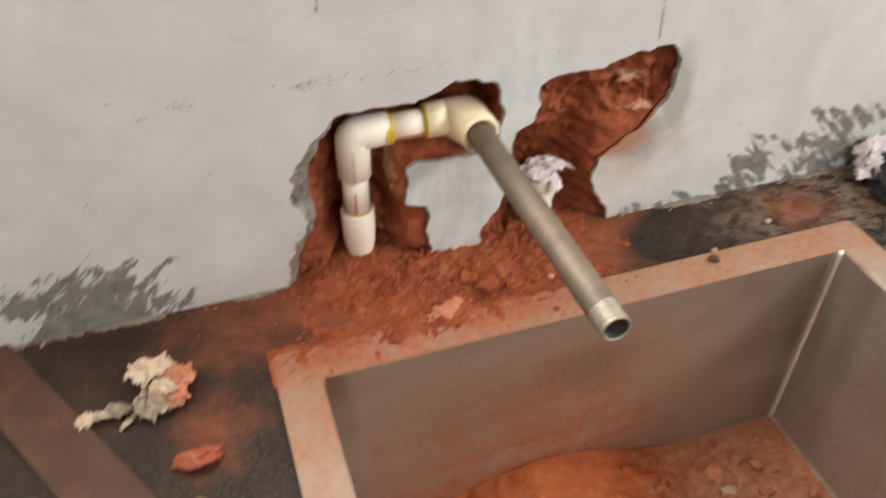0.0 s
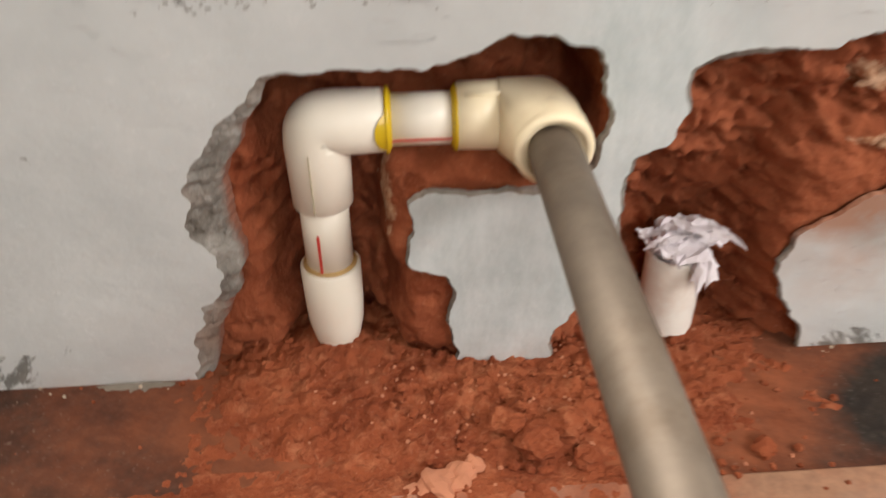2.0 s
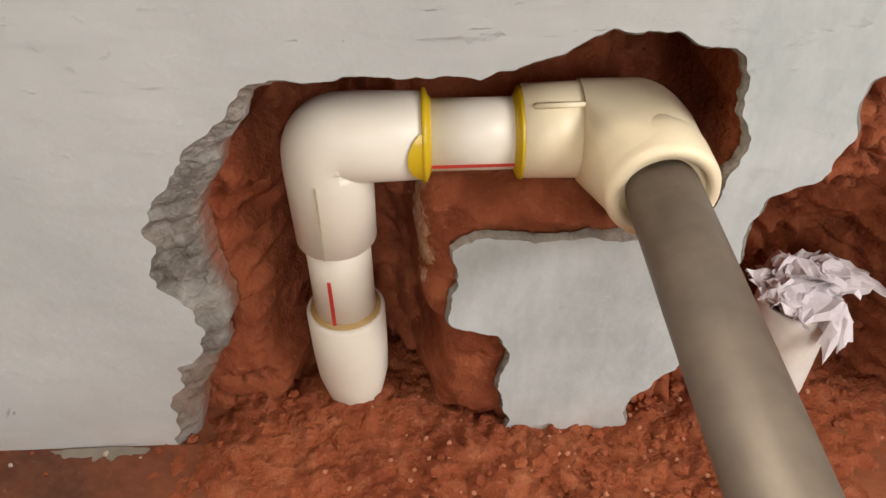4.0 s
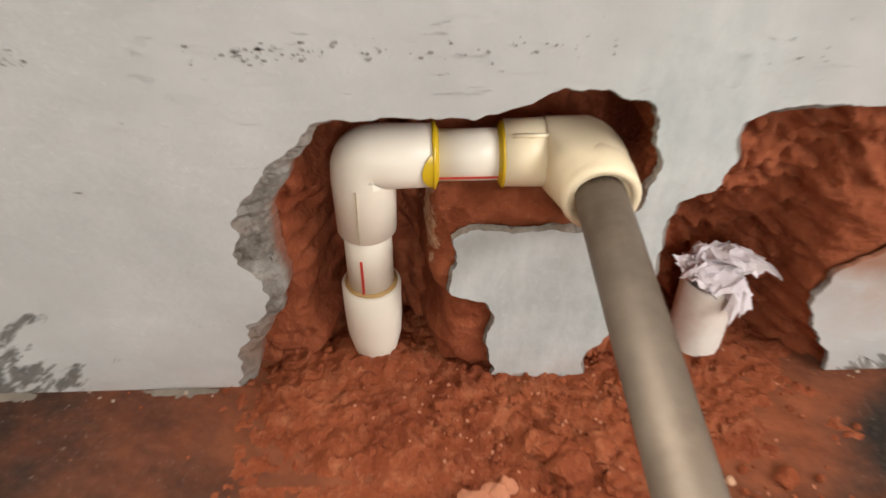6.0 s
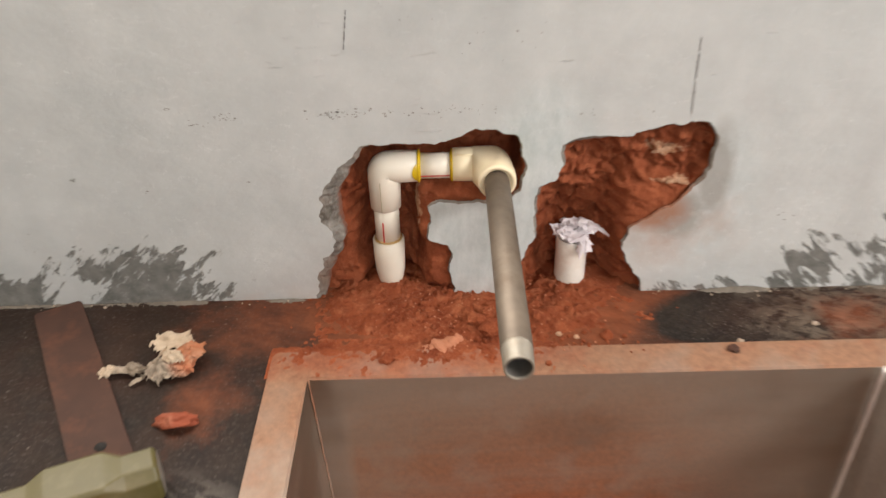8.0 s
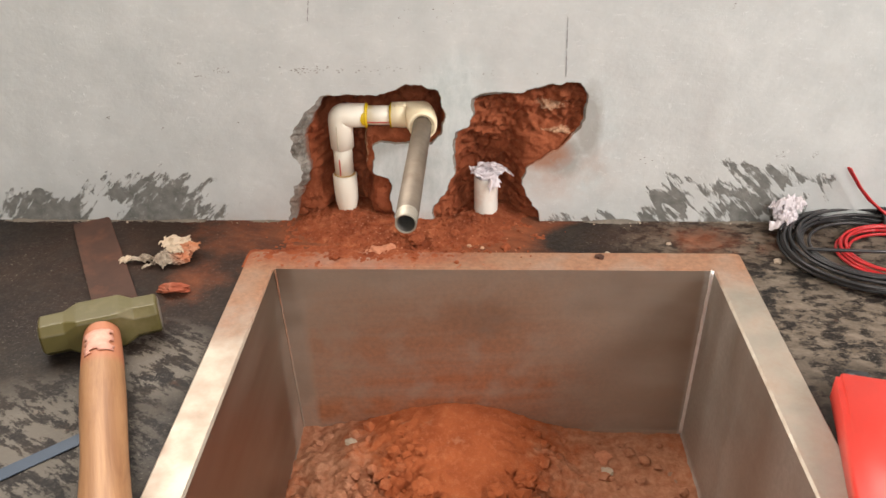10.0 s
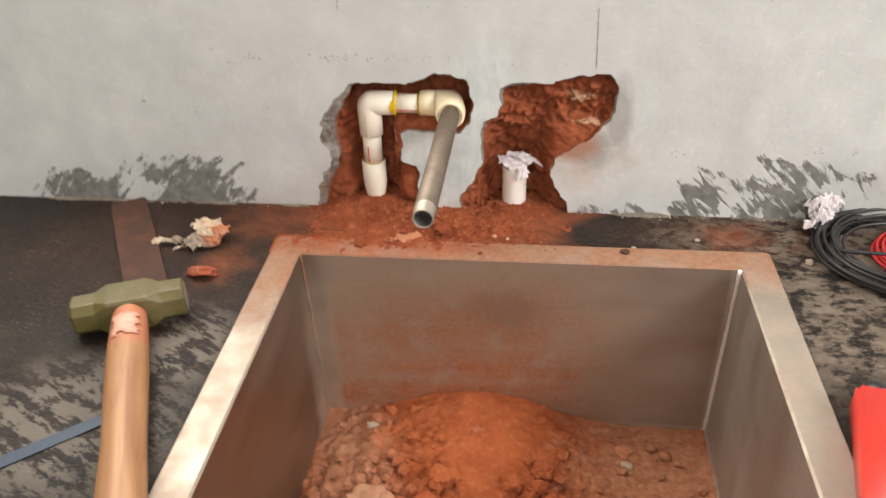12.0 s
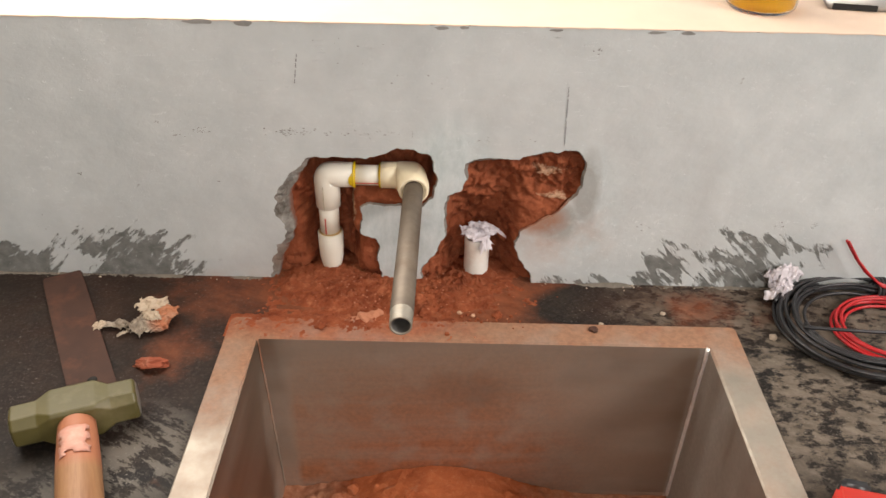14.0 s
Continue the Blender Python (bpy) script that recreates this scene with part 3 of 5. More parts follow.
def lump(bm, at, size, seed, flat=0.7, level=2):
    """An angular crumb."""
    m = bmesh.ops.create_icosphere(bm, subdivisions=level, radius=1)["verts"]
    turn = Euler((seed * 1.7, seed * 2.3, seed * 0.9)).to_matrix()
    for v in m:
        k = 1 + 0.45 * noise.noise(v.co * 1.3 + Vector((seed, 0, 0))) + 0.15 * noise.noise(v.co * 3.1 + Vector((0, seed, 0)))
        if level > 2:
            k += 0.30 * abs(noise.noise(v.co * 2.7 + Vector((0, 0, seed)))) - 0.22 * abs(noise.noise(v.co * 5.5 + Vector((seed, 0, 0))))
        p = turn @ (v.co * k)
        v.co = Vector(at) + Vector((p.x, p.y, p.z * flat)) * size
    return bm


def inside(x, y, poly):
    odd = False
    for (ax, ay), (bx, by) in zip(poly, poly[1:] + poly[:1]):
        if (ay > y) != (by > y) and x < (bx - ax) * (y - ay) / (by - ay) + ax:
            odd = not odd
    return odd


# ---------------------------------------------------------------- the broken wall
SILL_Z = 0.289
# edges of the two broken places: x, height and width of the chipped plaster edge
NICHE_LEFT = [
    (-0.112, -0.006, 0.012), (-0.110, 0.008, 0.013), (-0.100, 0.036, 0.018), (-0.089, 0.062, 0.012), (-0.092, 0.085, 0.017), (-0.093, 0.102, 0.017), (-0.083, 0.120, 0.013),
    (-0.076, 0.134, 0.010), (-0.071, 0.146, 0.008), (-0.060, 0.149, 0.0015), (-0.035, 0.150, 0.0012), (-0.011, 0.1495, 0.0012), (0.002, 0.154, 0.0015), (0.018, 0.160, 0.0018),
    (0.036, 0.1595, 0.0018), (0.050, 0.156, 0.0018), (0.056, 0.146, 0.002), (0.058, 0.125, 0.002), (0.055, 0.108, 0.003), (0.044, 0.097, 0.003), (0.022, 0.0955, 0.0015),
    (-0.014, 0.098, 0.0015), (-0.019, 0.092, 0.0015), (-0.018, 0.078, 0.0015), (-0.021, 0.060, 0.0015), (-0.005, 0.053, 0.0015), (-0.001, 0.045, 0.0015), (-0.005, 0.030, 0.0015),
    (0.000, 0.009, 0.0015), (0.000, -0.006, 0.0015)]
NICHE_RIGHT = [
    (0.046, -0.006, 0.002), (0.046, 0.014, 0.002), (0.061, 0.040, 0.002), (0.069, 0.059, 0.002), (0.071, 0.077, 0.003), (0.072, 0.095, 0.004), (0.075, 0.107, 0.004),
    (0.084, 0.113, 0.004), (0.091, 0.128, 0.004), (0.092, 0.144, 0.005), (0.102, 0.149, 0.005), (0.130, 0.152, 0.005), (0.151, 0.155, 0.004), (0.176, 0.161, 0.002),
    (0.199, 0.163, 0.002), (0.209, 0.148, 0.004), (0.207, 0.125, 0.003), (0.194, 0.101, 0.002), (0.183, 0.091, 0.0012), (0.165, 0.079, 0.0012), (0.148, 0.067, 0.0015),
    (0.142, 0.053, 0.0015), (0.149, 0.031, 0.0015), (0.163, 0.010, 0.0015), (0.166, -0.006, 0.0015)]


def ragged(corners, step=0.0011, rough=0.0017):
    """The corners joined by a broken edge: points inside the niche's edge and on the wall's face."""
    pts = []
    for (ax, az, aw), (bx, bz, bw) in zip(corners, corners[1:]):
        n = max(2, int(math.hypot(bx - ax, bz - az) / step))
        for i in range(n):
            t = i / n
            pts.append((ax + (bx - ax) * t, az + (bz - az) * t, aw + (bw - aw) * t))
    pts.append(corners[-1])
    # round the corners a little, then break the edge
    for _ in range(4):
        pts = [pts[0]] + [tuple((a + 2 * b + c) / 4 for a, b, c in zip(*p)) for p in zip(pts, pts[1:], pts[2:])] + [pts[-1]]
    inner, outer = [], []
    for i, (x, z, w) in enumerate(pts):
        a, b = pts[max(0, i - 16)], pts[min(len(pts) - 1, i + 16)]
        d = Vector((b[0] - a[0], b[1] - a[1])).normalized()
        n = Vector((-d.y, d.x))
        j = rough * (1.5 * fbm(x * 75, z * 75, 1.0) + 0.12 * fbm(x * 420, z * 420, 5.0, 2))
        k = max(0.0006, w * (0.66 + 0.60 * fbm(x * 37 + 4, z * 37, 9.0, 4)) + 0.0004 * fbm(x * 110, z * 110, 12.0, 3))
        inner.append(Vector((x, z)) + n * j)
        outer.append(Vector((x, z)) + n * (j + k))
    return inner, outer


LEFT_IN, LEFT_OUT = ragged(NICHE_LEFT)
RIGHT_IN, RIGHT_OUT = ragged(NICHE_RIGHT)


def wall_face():
    """The painted face: one sheet with both niches cut out, open to the worktop below."""
    outline = [Vector((-1.6, -0.006))] + LEFT_OUT + RIGHT_OUT + [Vector((1.6, -0.006)), Vector((1.6, SILL_Z - 0.0015)), Vector((-1.6, SILL_Z - 0.0015))]
    bm = bmesh.new()
    vs = [bm.verts.new((p.x, 0, p.y)) for p in outline]
    es = [bm.edges.new((a, b)) for a, b in zip(vs, vs[1:] + vs[:1])]
    bmesh.ops.triangle_fill(bm, use_beauty=True, use_dissolve=False, edges=es, normal=(0, -1, 0))
    return bm


def chipped_edge(inner, outer):
    bm = bmesh.new()
    rows = []
    steps = ((0.0, 0.0), (0.04, 0.0010), (0.12, 0.0024), (0.20, 0.0030), (0.28, 0.0035), (0.36, 0.0040), (0.44, 0.0045), (0.52, 0.0050), (0.60, 0.0056), (0.68, 0.0064), (0.77, 0.0076), (0.88, 0.0095), (1.0, 0.016))
    for k, (t, deep) in enumerate(steps):
        row = []
        for a, b in zip(outer, inner):
            p = a.lerp(b, t)
            thin = min(1.0, 0.07 + (a - b).length / 0.012)
            wob = 0.0022 * fbm(p.x * 62, p.y * 62, 3.0) + 0.0014 * fbm(p.x * 210, p.y * 210, 6.0, 3) if 0 < k < len(steps) - 1 else 0
            row.append(bm.verts.new((p.x, max(0.0002, deep + wob) * thin if k else 0.0, p.y)))
        rows.append(row)
    for a, b in zip(rows, rows[1:]):
        for i in range(len(a) - 1):
            bm.faces.new((a[i], a[i + 1], b[i + 1], b[i]))
    return bm


PIPE_X, PIPE_Y, PIPE_Z = -0.0555, 0.020, 0.1202
TAP_X, TAP_Z = 0.0362, 0.1205


def niche_edge(x, z):
    """How far inside a niche's edge a place lies (minus: under the plaster), and the depth of the plaster's edge there."""
    best, width, odd = 9.0, 0.0, False
    for corners in (NICHE_LEFT, NICHE_RIGHT):
        last = corners[-1]
        for n, (bx, bz, bw) in enumerate(corners):
            ax, az, aw = last
            if (az > z) != (bz > z) and x < (bx - ax) * (z - az) / (bz - az) + ax:
                odd = not odd
            last = (bx, bz, bw)
            if n == 0:
                continue
            ux, uz = bx - ax, bz - az
            t = max(0.0, min(1.0, ((x - ax) * ux + (z - az) * uz) / (ux * ux + uz * uz)))
            d = math.hypot(x - ax - ux * t, z - az - uz * t)
            if d < best:
                best, width = d, aw + (bw - aw) * t
    return (best if odd else -best), 0.016 * min(1.0, 0.07 + width / 0.012)


def cells(x, y, size, z=0.0):
    """Distance to the nearest and to the next of scattered points: clods and the cracks between them."""
    d = noise.voronoi((x / size, y / size, z))[0]
    return d[0], d[1] - d[0]


def brick_depth(x, z):
    """How far the broken brickwork lies behind the wall's face."""
    face_x, face_z = x, z
    x, z = x + 0.013 * fbm(x * 24, z * 30, 51.0, 3) * (x < 0.062), z + 0.007 * fbm(x * 40, z * 24, 57.0, 3)
    leg = math.exp(-abs((x - PIPE_X - 0.003) / 0.028) ** 2.6) * (1 if z < 0.13 else math.exp(-((z - 0.13) / 0.03) ** 2))
    run = math.exp(-((z - 0.138) / 0.026) ** 4) * (1 if -0.09 < x < 0.05 else math.exp(-((abs(x + 0.02) - 0.07) / 0.012) ** 2))
    d = 0.012 + 0.046 * max(leg, run)
    x, z = face_x, face_z
    if x > 0.065:
        d = 0.012 + 0.034 * math.exp(-((x - 0.105) / 0.036) ** 4 - ((z - 0.04) / 0.055) ** 4) + 0.010 * math.exp(-((x - 0.12) / 0.05) ** 2 - ((z - 0.12) / 0.03) ** 2)
    n = 0.008 * fbm(x * 36, z * 40, 2.0) + 0.0060 * fbm(x * 90, z * 100, 7.0) + 0.0012 * fbm(x * 380, z * 380, 4.0, 3)
    near, gap = cells(x + 0.006 * fbm(x * 80, z * 80, 31.0, 2), z + 0.006 * fbm(x * 80, z * 80, 33.0, 2), 0.012, 5.0)
    n += (0.0030 * near - 0.0030 * min(1.0, gap * 2.6)) * max(0.0, min(1.0, 0.4 + 2.0 * fbm(x * 20, z * 20, 23.0, 2)))
    crack = max(0.0, 0.13 - abs(fbm(x * 30 + 3, z * 60, 8.0, 3))) * 0.06
    # the brick stands almost flush under the elbow, round the plaster that was left, and low on the right
    flush = max(math.exp(-((x - 0.004) / 0.024) ** 4 - ((z - 0.094) / 0.011) ** 4), math.exp(-((x + 0.010) / 0.017) ** 4 - ((z - 0.03) / 0.03) ** 4), 0.85 * math.exp(-((x + 0.022) / 0.0085) ** 4 - ((z - 0.075) / 0.032) ** 4), math.exp(-((x - 0.170) / 0.032) ** 4 - ((z - 0.082) / 0.026) ** 4))
    d = (d + n + crack) * (1 - flush) + flush * (0.0020 + 0.40 * n)
    e, lip = niche_edge(x, z)
    f = max(0.0, min(1.0, (e + 0.002 + 0.002 * fbm(x * 150, z * 150, 17.0, 2)) / 0.007))
    f = f * f * (3 - 2 * f)
    return min(0.080, max(0.0012, (lip + 0.0012) * (1 - f) + max(lip, d) * f))


wall_north = base("wall_north", (0, 0, 0), "low grey-white painted plaster wall broken open round pipes", "wall", kind="structure")
part("painted_face", wall_face(), PLASTER, wall_north, "scuffed grey-white paint, bare cement near the worktop", smooth=False)
part("chipped_edge", chipped_edge(LEFT_IN, LEFT_OUT), CHIPPED, wall_north, "crumbling grey plaster edge of the niche", smooth=False)
part("chipped_edge", chipped_edge(RIGHT_IN, RIGHT_OUT), CHIPPED, wall_north, "crumbling grey plaster edge of the niche", smooth=False)
part("broken_brick", field(bmesh.new(), -0.135, 0.232, -0.012, 0.182, 0.0014, lambda x, z: Vector((x, brick_depth(x, z), z))), SOILM, wall_north, "raw red brick and mortar hacked open")
for i, (x, z, w, h) in enumerate(((0.170, 0.132, 0.014, 0.0035), (0.178, 0.108, 0.007, 0.002))):
    bm = lump(bmesh.new(), (0, 0, 0), 1.0, 50 + i * 2.7, 1.0, 3)
    for v in bm.verts:
        v.co = Vector((x + v.co.x * w * 0.5, brick_depth(x, z) - 0.0006 + v.co.y * 0.0022, z + v.co.z * h * 0.5 + v.co.x * w * 0.12))
    part("mortar_lump", bm, PALE_MORTAR, wall_north, "pale mortar left on the brick", smooth=False)
bm = bmesh.new()
box(bm, -1.6, 1.6, 0.085, 0.24, -0.86, SILL_Z - 0.005)
part("core", bm, CHIPPED, wall_north, smooth=False)
bm = bmesh.new()
box(bm, -1.6, 1.6, 0.0, 0.084, -0.86, -0.034)
part("lower_face", bm, PLASTER, wall_north, smooth=False)


def sill():
    bm = bmesh.new()
    xs = np.linspace(-1.6, 1.6, 640)
    rows = [[], [], [], []]
    for x in xs:
        e = 0.0008 * fbm(x * 60, 0.0, 3.0) + 0.0006 * fbm(x * 300, 0.0, 6.0)
        for row, (yy, zz) in zip(rows, ((-0.0004 + e, SILL_Z - 0.0016 + e * 0.6), (-0.0006 + e, SILL_Z - 0.0006), (0.0006 + e, SILL_Z), (0.24, SILL_Z))):
            row.append(bm.verts.new((x, yy, zz)))
    for a, b in zip(rows, rows[1:]):
        for i in range(len(xs) - 1):
            bm.faces.new((a[i], a[i + 1], b[i + 1], b[i]))
    return bm


tagged(thing("window_sill", sill(), SILL, "warm cream painted ledge on top of the low wall", "sill", kind="structure"))


def flake(x, z, wide, high, seed, y=-0.0006):
    """A ragged flat mark on the wall's face."""
    bm = bmesh.new()
    pts = []
    for i in range(18):
        a = 2 * math.pi * i / 18
        k = 1 + 0.45 * noise.noise((math.cos(a) * 1.6, math.sin(a) * 1.6, seed))
        pts.append(bm.verts.new((x + math.cos(a) * wide * k / 2, y, z + math.sin(a) * high * k / 2)))
    bm.faces.new(pts)
    return bm


for i, (x, z, w, h) in enumerate(((-0.157, 0.2865, 0.030, 0.0040), (-0.118, 0.286, 0.018, 0.005), (0.062, 0.2855, 0.014, 0.003), (0.082, 0.286, 0.008, 0.003), (0.166, 0.2855, 0.012, 0.0025), (0.256, 0.2855, 0.016, 0.003), (0.284, 0.2855, 0.014, 0.003))):
    part("bare_chip", flake(x, z, w, h, i * 3.1), PIT, wall_north, "chipped paint under the sill", smooth=False)


def scuff(x, z, wide, high, count, seed):
    """A cluster of tiny ragged pits."""
    r = random.Random(seed)
    bm = bmesh.new()
    for _ in range(count):
        px, pz = x + wide * 0.5 * max(-1, min(1, r.gauss(0, 0.5))), z + high * 0.5 * max(-1, min(1, r.gauss(0, 0.5)))
        s = r.choice((0.00025, 0.00035, 0.0005, 0.0008))
        ring = [bm.verts.new((px + math.cos(a) * s * r.uniform(0.5, 1.9), -0.0005, pz + math.sin(a) * s * r.uniform(0.4, 1.1))) for a in [2 * math.pi * k / 7 for k in range(7)]]
        bm.faces.new(ring)
    return bm


for i, (x, z, w, h, c) in enumerate(((-0.303, 0.126, 0.005, 0.003, 9), (-0.172, 0.178, 0.016, 0.008, 26), (-0.193, 0.172, 0.016, 0.010, 9), (0.343, 0.241, 0.002, 0.005, 6), (-0.215, 0.186, 0.008, 0.004, 7), (0.42, 0.082, 0.008, 0.008, 8), (0.455, 0.085, 0.006, 0.006, 6),
                                     (0.205, 0.268, 0.012, 0.008, 10), (-0.078, 0.178, 0.070, 0.008, 60), (-0.020, 0.179, 0.11, 0.012, 40), (-0.245, 0.113, 0.006, 0.004, 4), (-0.160, 0.120, 0.006, 0.006, 4), (0.05, 0.236, 0.08, 0.05, 10), (-0.03, 0.262, 0.10, 0.03, 10), (0.12, 0.173, 0.10, 0.010, 10), (-0.36, 0.07, 0.03, 0.03, 10), (0.28, 0.075, 0.03, 0.02, 10))):
    part("scuff_mark", scuff(x, z, w, h, c, i), PIT, wall_north, "small dark pits and scuffs", smooth=False)


def pencil(x0, z0, x1, z1):
    bm = bmesh.new()
    n = 26
    for i in range(n):
        if noise.noise((i * 1.9, x0 * 50, 3)) < -0.28:
            continue
        a, b = i / n, (i + 1.0) / n
        w = 0.00045 + 0.0003 * noise.noise((i * 0.7, 5, x0 * 30))
        p, q = (x0 + (x1 - x0) * a, z0 + (z1 - z0) * a), (x0 + (x1 - x0) * b, z0 + (z1 - z0) * b)
        bm.faces.new([bm.verts.new((c[0] + s * w, -0.0006, c[1])) for c, s in ((p, -1), (p, 1), (q, 1), (q, -1))])
    return bm


def ridge(x0, x1):
    """A low broken bead of cement where the wall meets the worktop."""
    def height(x, y):
        keep = max(0.0, 0.55 + 1.3 * fbm(x * 18, 2.0, 5.0, 3)) * min(1.0, (x - x0) / 0.02, (x1 - x) / 0.02)
        h = 0.0032 * keep * max(0.0, 1 + y / 0.0075) ** 1.4 + 0.0007 * fbm(x * 260, y * 260, 3.0, 3)
        return Vector((x, y, h - 0.0006))
    return field(bmesh.new(), x0, x1, -0.008, -0.0002, 0.0010, height)


part("cement_bead", ridge(0.165, 0.455), CEMENT_BEAD, wall_north, "low broken cement bead along the worktop")
part("cement_bead", ridge(-0.46, -0.125), CEMENT_BEAD, wall_north, "low broken cement bead along the worktop")
part("pencil_mark", pencil(0.1825, 0.231, 0.1845, 0.168), GRAPHITE, wall_north, "upright grey pencil line", smooth=False)
part("pencil_mark", pencil(-0.072, 0.258, -0.076, 0.229), GRAPHITE, wall_north, "upright grey pencil line", smooth=False)

# ---------------------------------------------------------------- the room round it
ROOM_X, ROOM_Y, FLOOR_Z, CEIL_Z = 1.6, -2.4, -0.86, 1.75


def slab(name, boxes, mat, label, category):
    bm = bmesh.new()
    for b in boxes:
        box(bm, *b)
    return thing(name, bm, mat, label, category, kind="structure", smooth=False)


slab("floor", [(-ROOM_X - 0.1, ROOM_X + 0.1, ROOM_Y - 0.1, 0.24, FLOOR_Z - 0.1, FLOOR_Z)], FLOORM, "plain grey cement floor of the room", "floor")
slab("ceiling", [(-ROOM_X - 0.1, ROOM_X + 0.1, ROOM_Y - 0.1, 0.24, CEIL_Z, CEIL_Z + 0.1)], CEILM, "plain pale painted ceiling", "ceiling")
# unseen east wall; its opening is invented to go with the fill lamp
slab("wall_east", [(ROOM_X, ROOM_X + 0.1, -0.4, 0.24, FLOOR_Z, CEIL_Z), (ROOM_X, ROOM_X + 0.1, ROOM_Y - 0.1, -1.5, FLOOR_Z, CEIL_Z), (ROOM_X, ROOM_X + 0.1, -1.5, -0.4, FLOOR_Z, 0.4), (ROOM_X, ROOM_X + 0.1, -1.5, -0.4, 1.5, CEIL_Z)], CREAM_WALL, "cream painted wall with an opening added for the fill lamp", "wall")
slab("wall_west", [(-ROOM_X - 0.1, -ROOM_X, ROOM_Y - 0.1, 0.24, FLOOR_Z, CEIL_Z)], CREAM_WALL, "plain cream painted side wall", "wall")
slab("wall_south", [(-ROOM_X, -0.25, ROOM_Y - 0.1, ROOM_Y, FLOOR_Z, CEIL_Z), (0.75, ROOM_X, ROOM_Y - 0.1, ROOM_Y, FLOOR_Z, CEIL_Z), (-0.25, 0.75, ROOM_Y - 0.1, ROOM_Y, 1.6, CEIL_Z)], CREAM_WALL, "cream painted wall with a doorway", "wall")
slab("wall_north_upper", [(-ROOM_X, -1.0, 0.0, 0.24, SILL_Z + 0.001, CEIL_Z), (0.8, ROOM_X, 0.0, 0.24, SILL_Z + 0.001, CEIL_Z), (-1.0, 0.8, 0.0, 0.24, 1.45, CEIL_Z)], CREAM_WALL, "cream wall round the window over the sill", "wall")

# ---------------------------------------------------------------- worktop and sink
RIM = (-0.148, 0.368, -0.545, -0.073)
BOWL = (-0.116, 0.334, -0.510, -0.105)


def worktop():
    x0, x1, y0, y1 = RIM[0] + 0.012, RIM[1] - 0.012, RIM[2] + 0.012, RIM[3] - 0.012
    bm = bmesh.new()
    for b in ((-1.6, x0, -0.62, 0.0), (x1, 1.6, -0.62, 0.0), (x0, x1, y1, 0.0), (x0, x1, -0.62, y0)):
        box(bm, b[0], b[1], b[2], b[3], -0.03, 0.0)
    box(bm, -0.14, 0.24, 0.0, 0.07, -0.03, -0.0005)
    bmesh.ops.remove_doubles(bm, verts=bm.verts, dist=1e-5)
    return bm


thing("worktop", worktop(), GRANITE, "black granite kitchen worktop smeared with cement and red dust", "worktop", smooth=False)
slab("worktop_support", [(-1.58, -1.5, -0.55, -0.001, FLOOR_Z, -0.031), (1.5, 1.58, -0.55, -0.001, FLOOR_Z, -0.031), (-0.42, -0.36, -0.55, -0.001, FLOOR_Z, -0.031), (0.60, 0.66, -0.55, -0.001, FLOOR_Z, -0.031)], CREAM_WALL, "upright masonry slabs carrying the worktop", "support")


def rounded(x0, x1, y0, y1, r, z, n=6):
    pts = []
    for cx, cy, a0 in ((x1 - r, y1 - r, 0), (x0 + r, y1 - r, 90), (x0 + r, y0 + r, 180), (x1 - r, y0 + r, 270)):
        for i in range(n + 1):
            a = radians(a0 + 90 * i / n)
            pts.append(Vector((cx + r * math.cos(a), cy + r * math.sin(a), z)))
    return pts


sink = base("kitchen_sink", (0.11, -0.31, 0.0), "square undivided stainless steel sink full of red rubble dust", "sink")
RZ = 0.0035
bm = bmesh.new()
loft(bm, [rounded(*RIM, 0.006, 0.0004), rounded(*RIM, 0.006, RZ - 0.0008), rounded(RIM[0] + 0.001, RIM[1] - 0.001, RIM[2] + 0.001, RIM[3] - 0.001, 0.006, RZ),
          rounded(BOWL[0] - 0.002, BOWL[1] + 0.002, BOWL[2] - 0.002, BOWL[3] + 0.002, 0.004, RZ), rounded(*BOWL, 0.0025, RZ - 0.0016)], False)
part("rim", bm, STEEL_RIM, sink, "flat brushed steel rim dusted red at the back", smooth=False)
BOWL_Z = -0.222


def bowl_ring(inset, z, r=0.0025):
    return rounded(BOWL[0] + inset, BOWL[1] - inset * 0.4, BOWL[2] + inset, BOWL[3] - inset * 0.2, r, z)


bm = bmesh.new()
loft(bm, [bowl_ring(0.0, RZ - 0.0016), bowl_ring(0.0002, -0.01), bowl_ring(0.004, -0.10), bowl_ring(0.008, BOWL_Z + 0.008), bowl_ring(0.0105, BOWL_Z + 0.002), bowl_ring(0.016, BOWL_Z)], False)
bm.faces.new([bm.verts.new(p) for p in bowl_ring(0.016, BOWL_Z)])
bmesh.ops.remove_doubles(bm, verts=bm.verts, dist=1e-6)
part("bowl", bm, STEEL_BOWL, sink, "deep brushed steel bowl with red dust and painted reflections", smooth=True)
for sx, label in ((BOWL[1] - 0.0010, "welded corner seam with its glint in the colour"), (BOWL[0] + 0.0010, "welded corner seam")):
    bm = bmesh.new()
    top = Vector((sx, BOWL[3] - 0.0012, RZ - 0.001))
    down = Vector((sx + (0.0085 if sx < 0 else -0.0034), BOWL[3] - 0.0032, BOWL_Z + 0.004))
    tube(bm, [top.lerp(down, i / 40) + Vector((0.0004 * noise.noise((i * 0.5, 1, 2)), 0, 0)) for i in range(41)], (lambda t: 0.0022 + 0.0007 * noise.noise((t * 14, 2, 3))) if sx > 0 else (lambda t: 0.0008), 8)
    part("weld_seam", bm, WELD if sx > 0 else STEEL_RIM, sink, label)


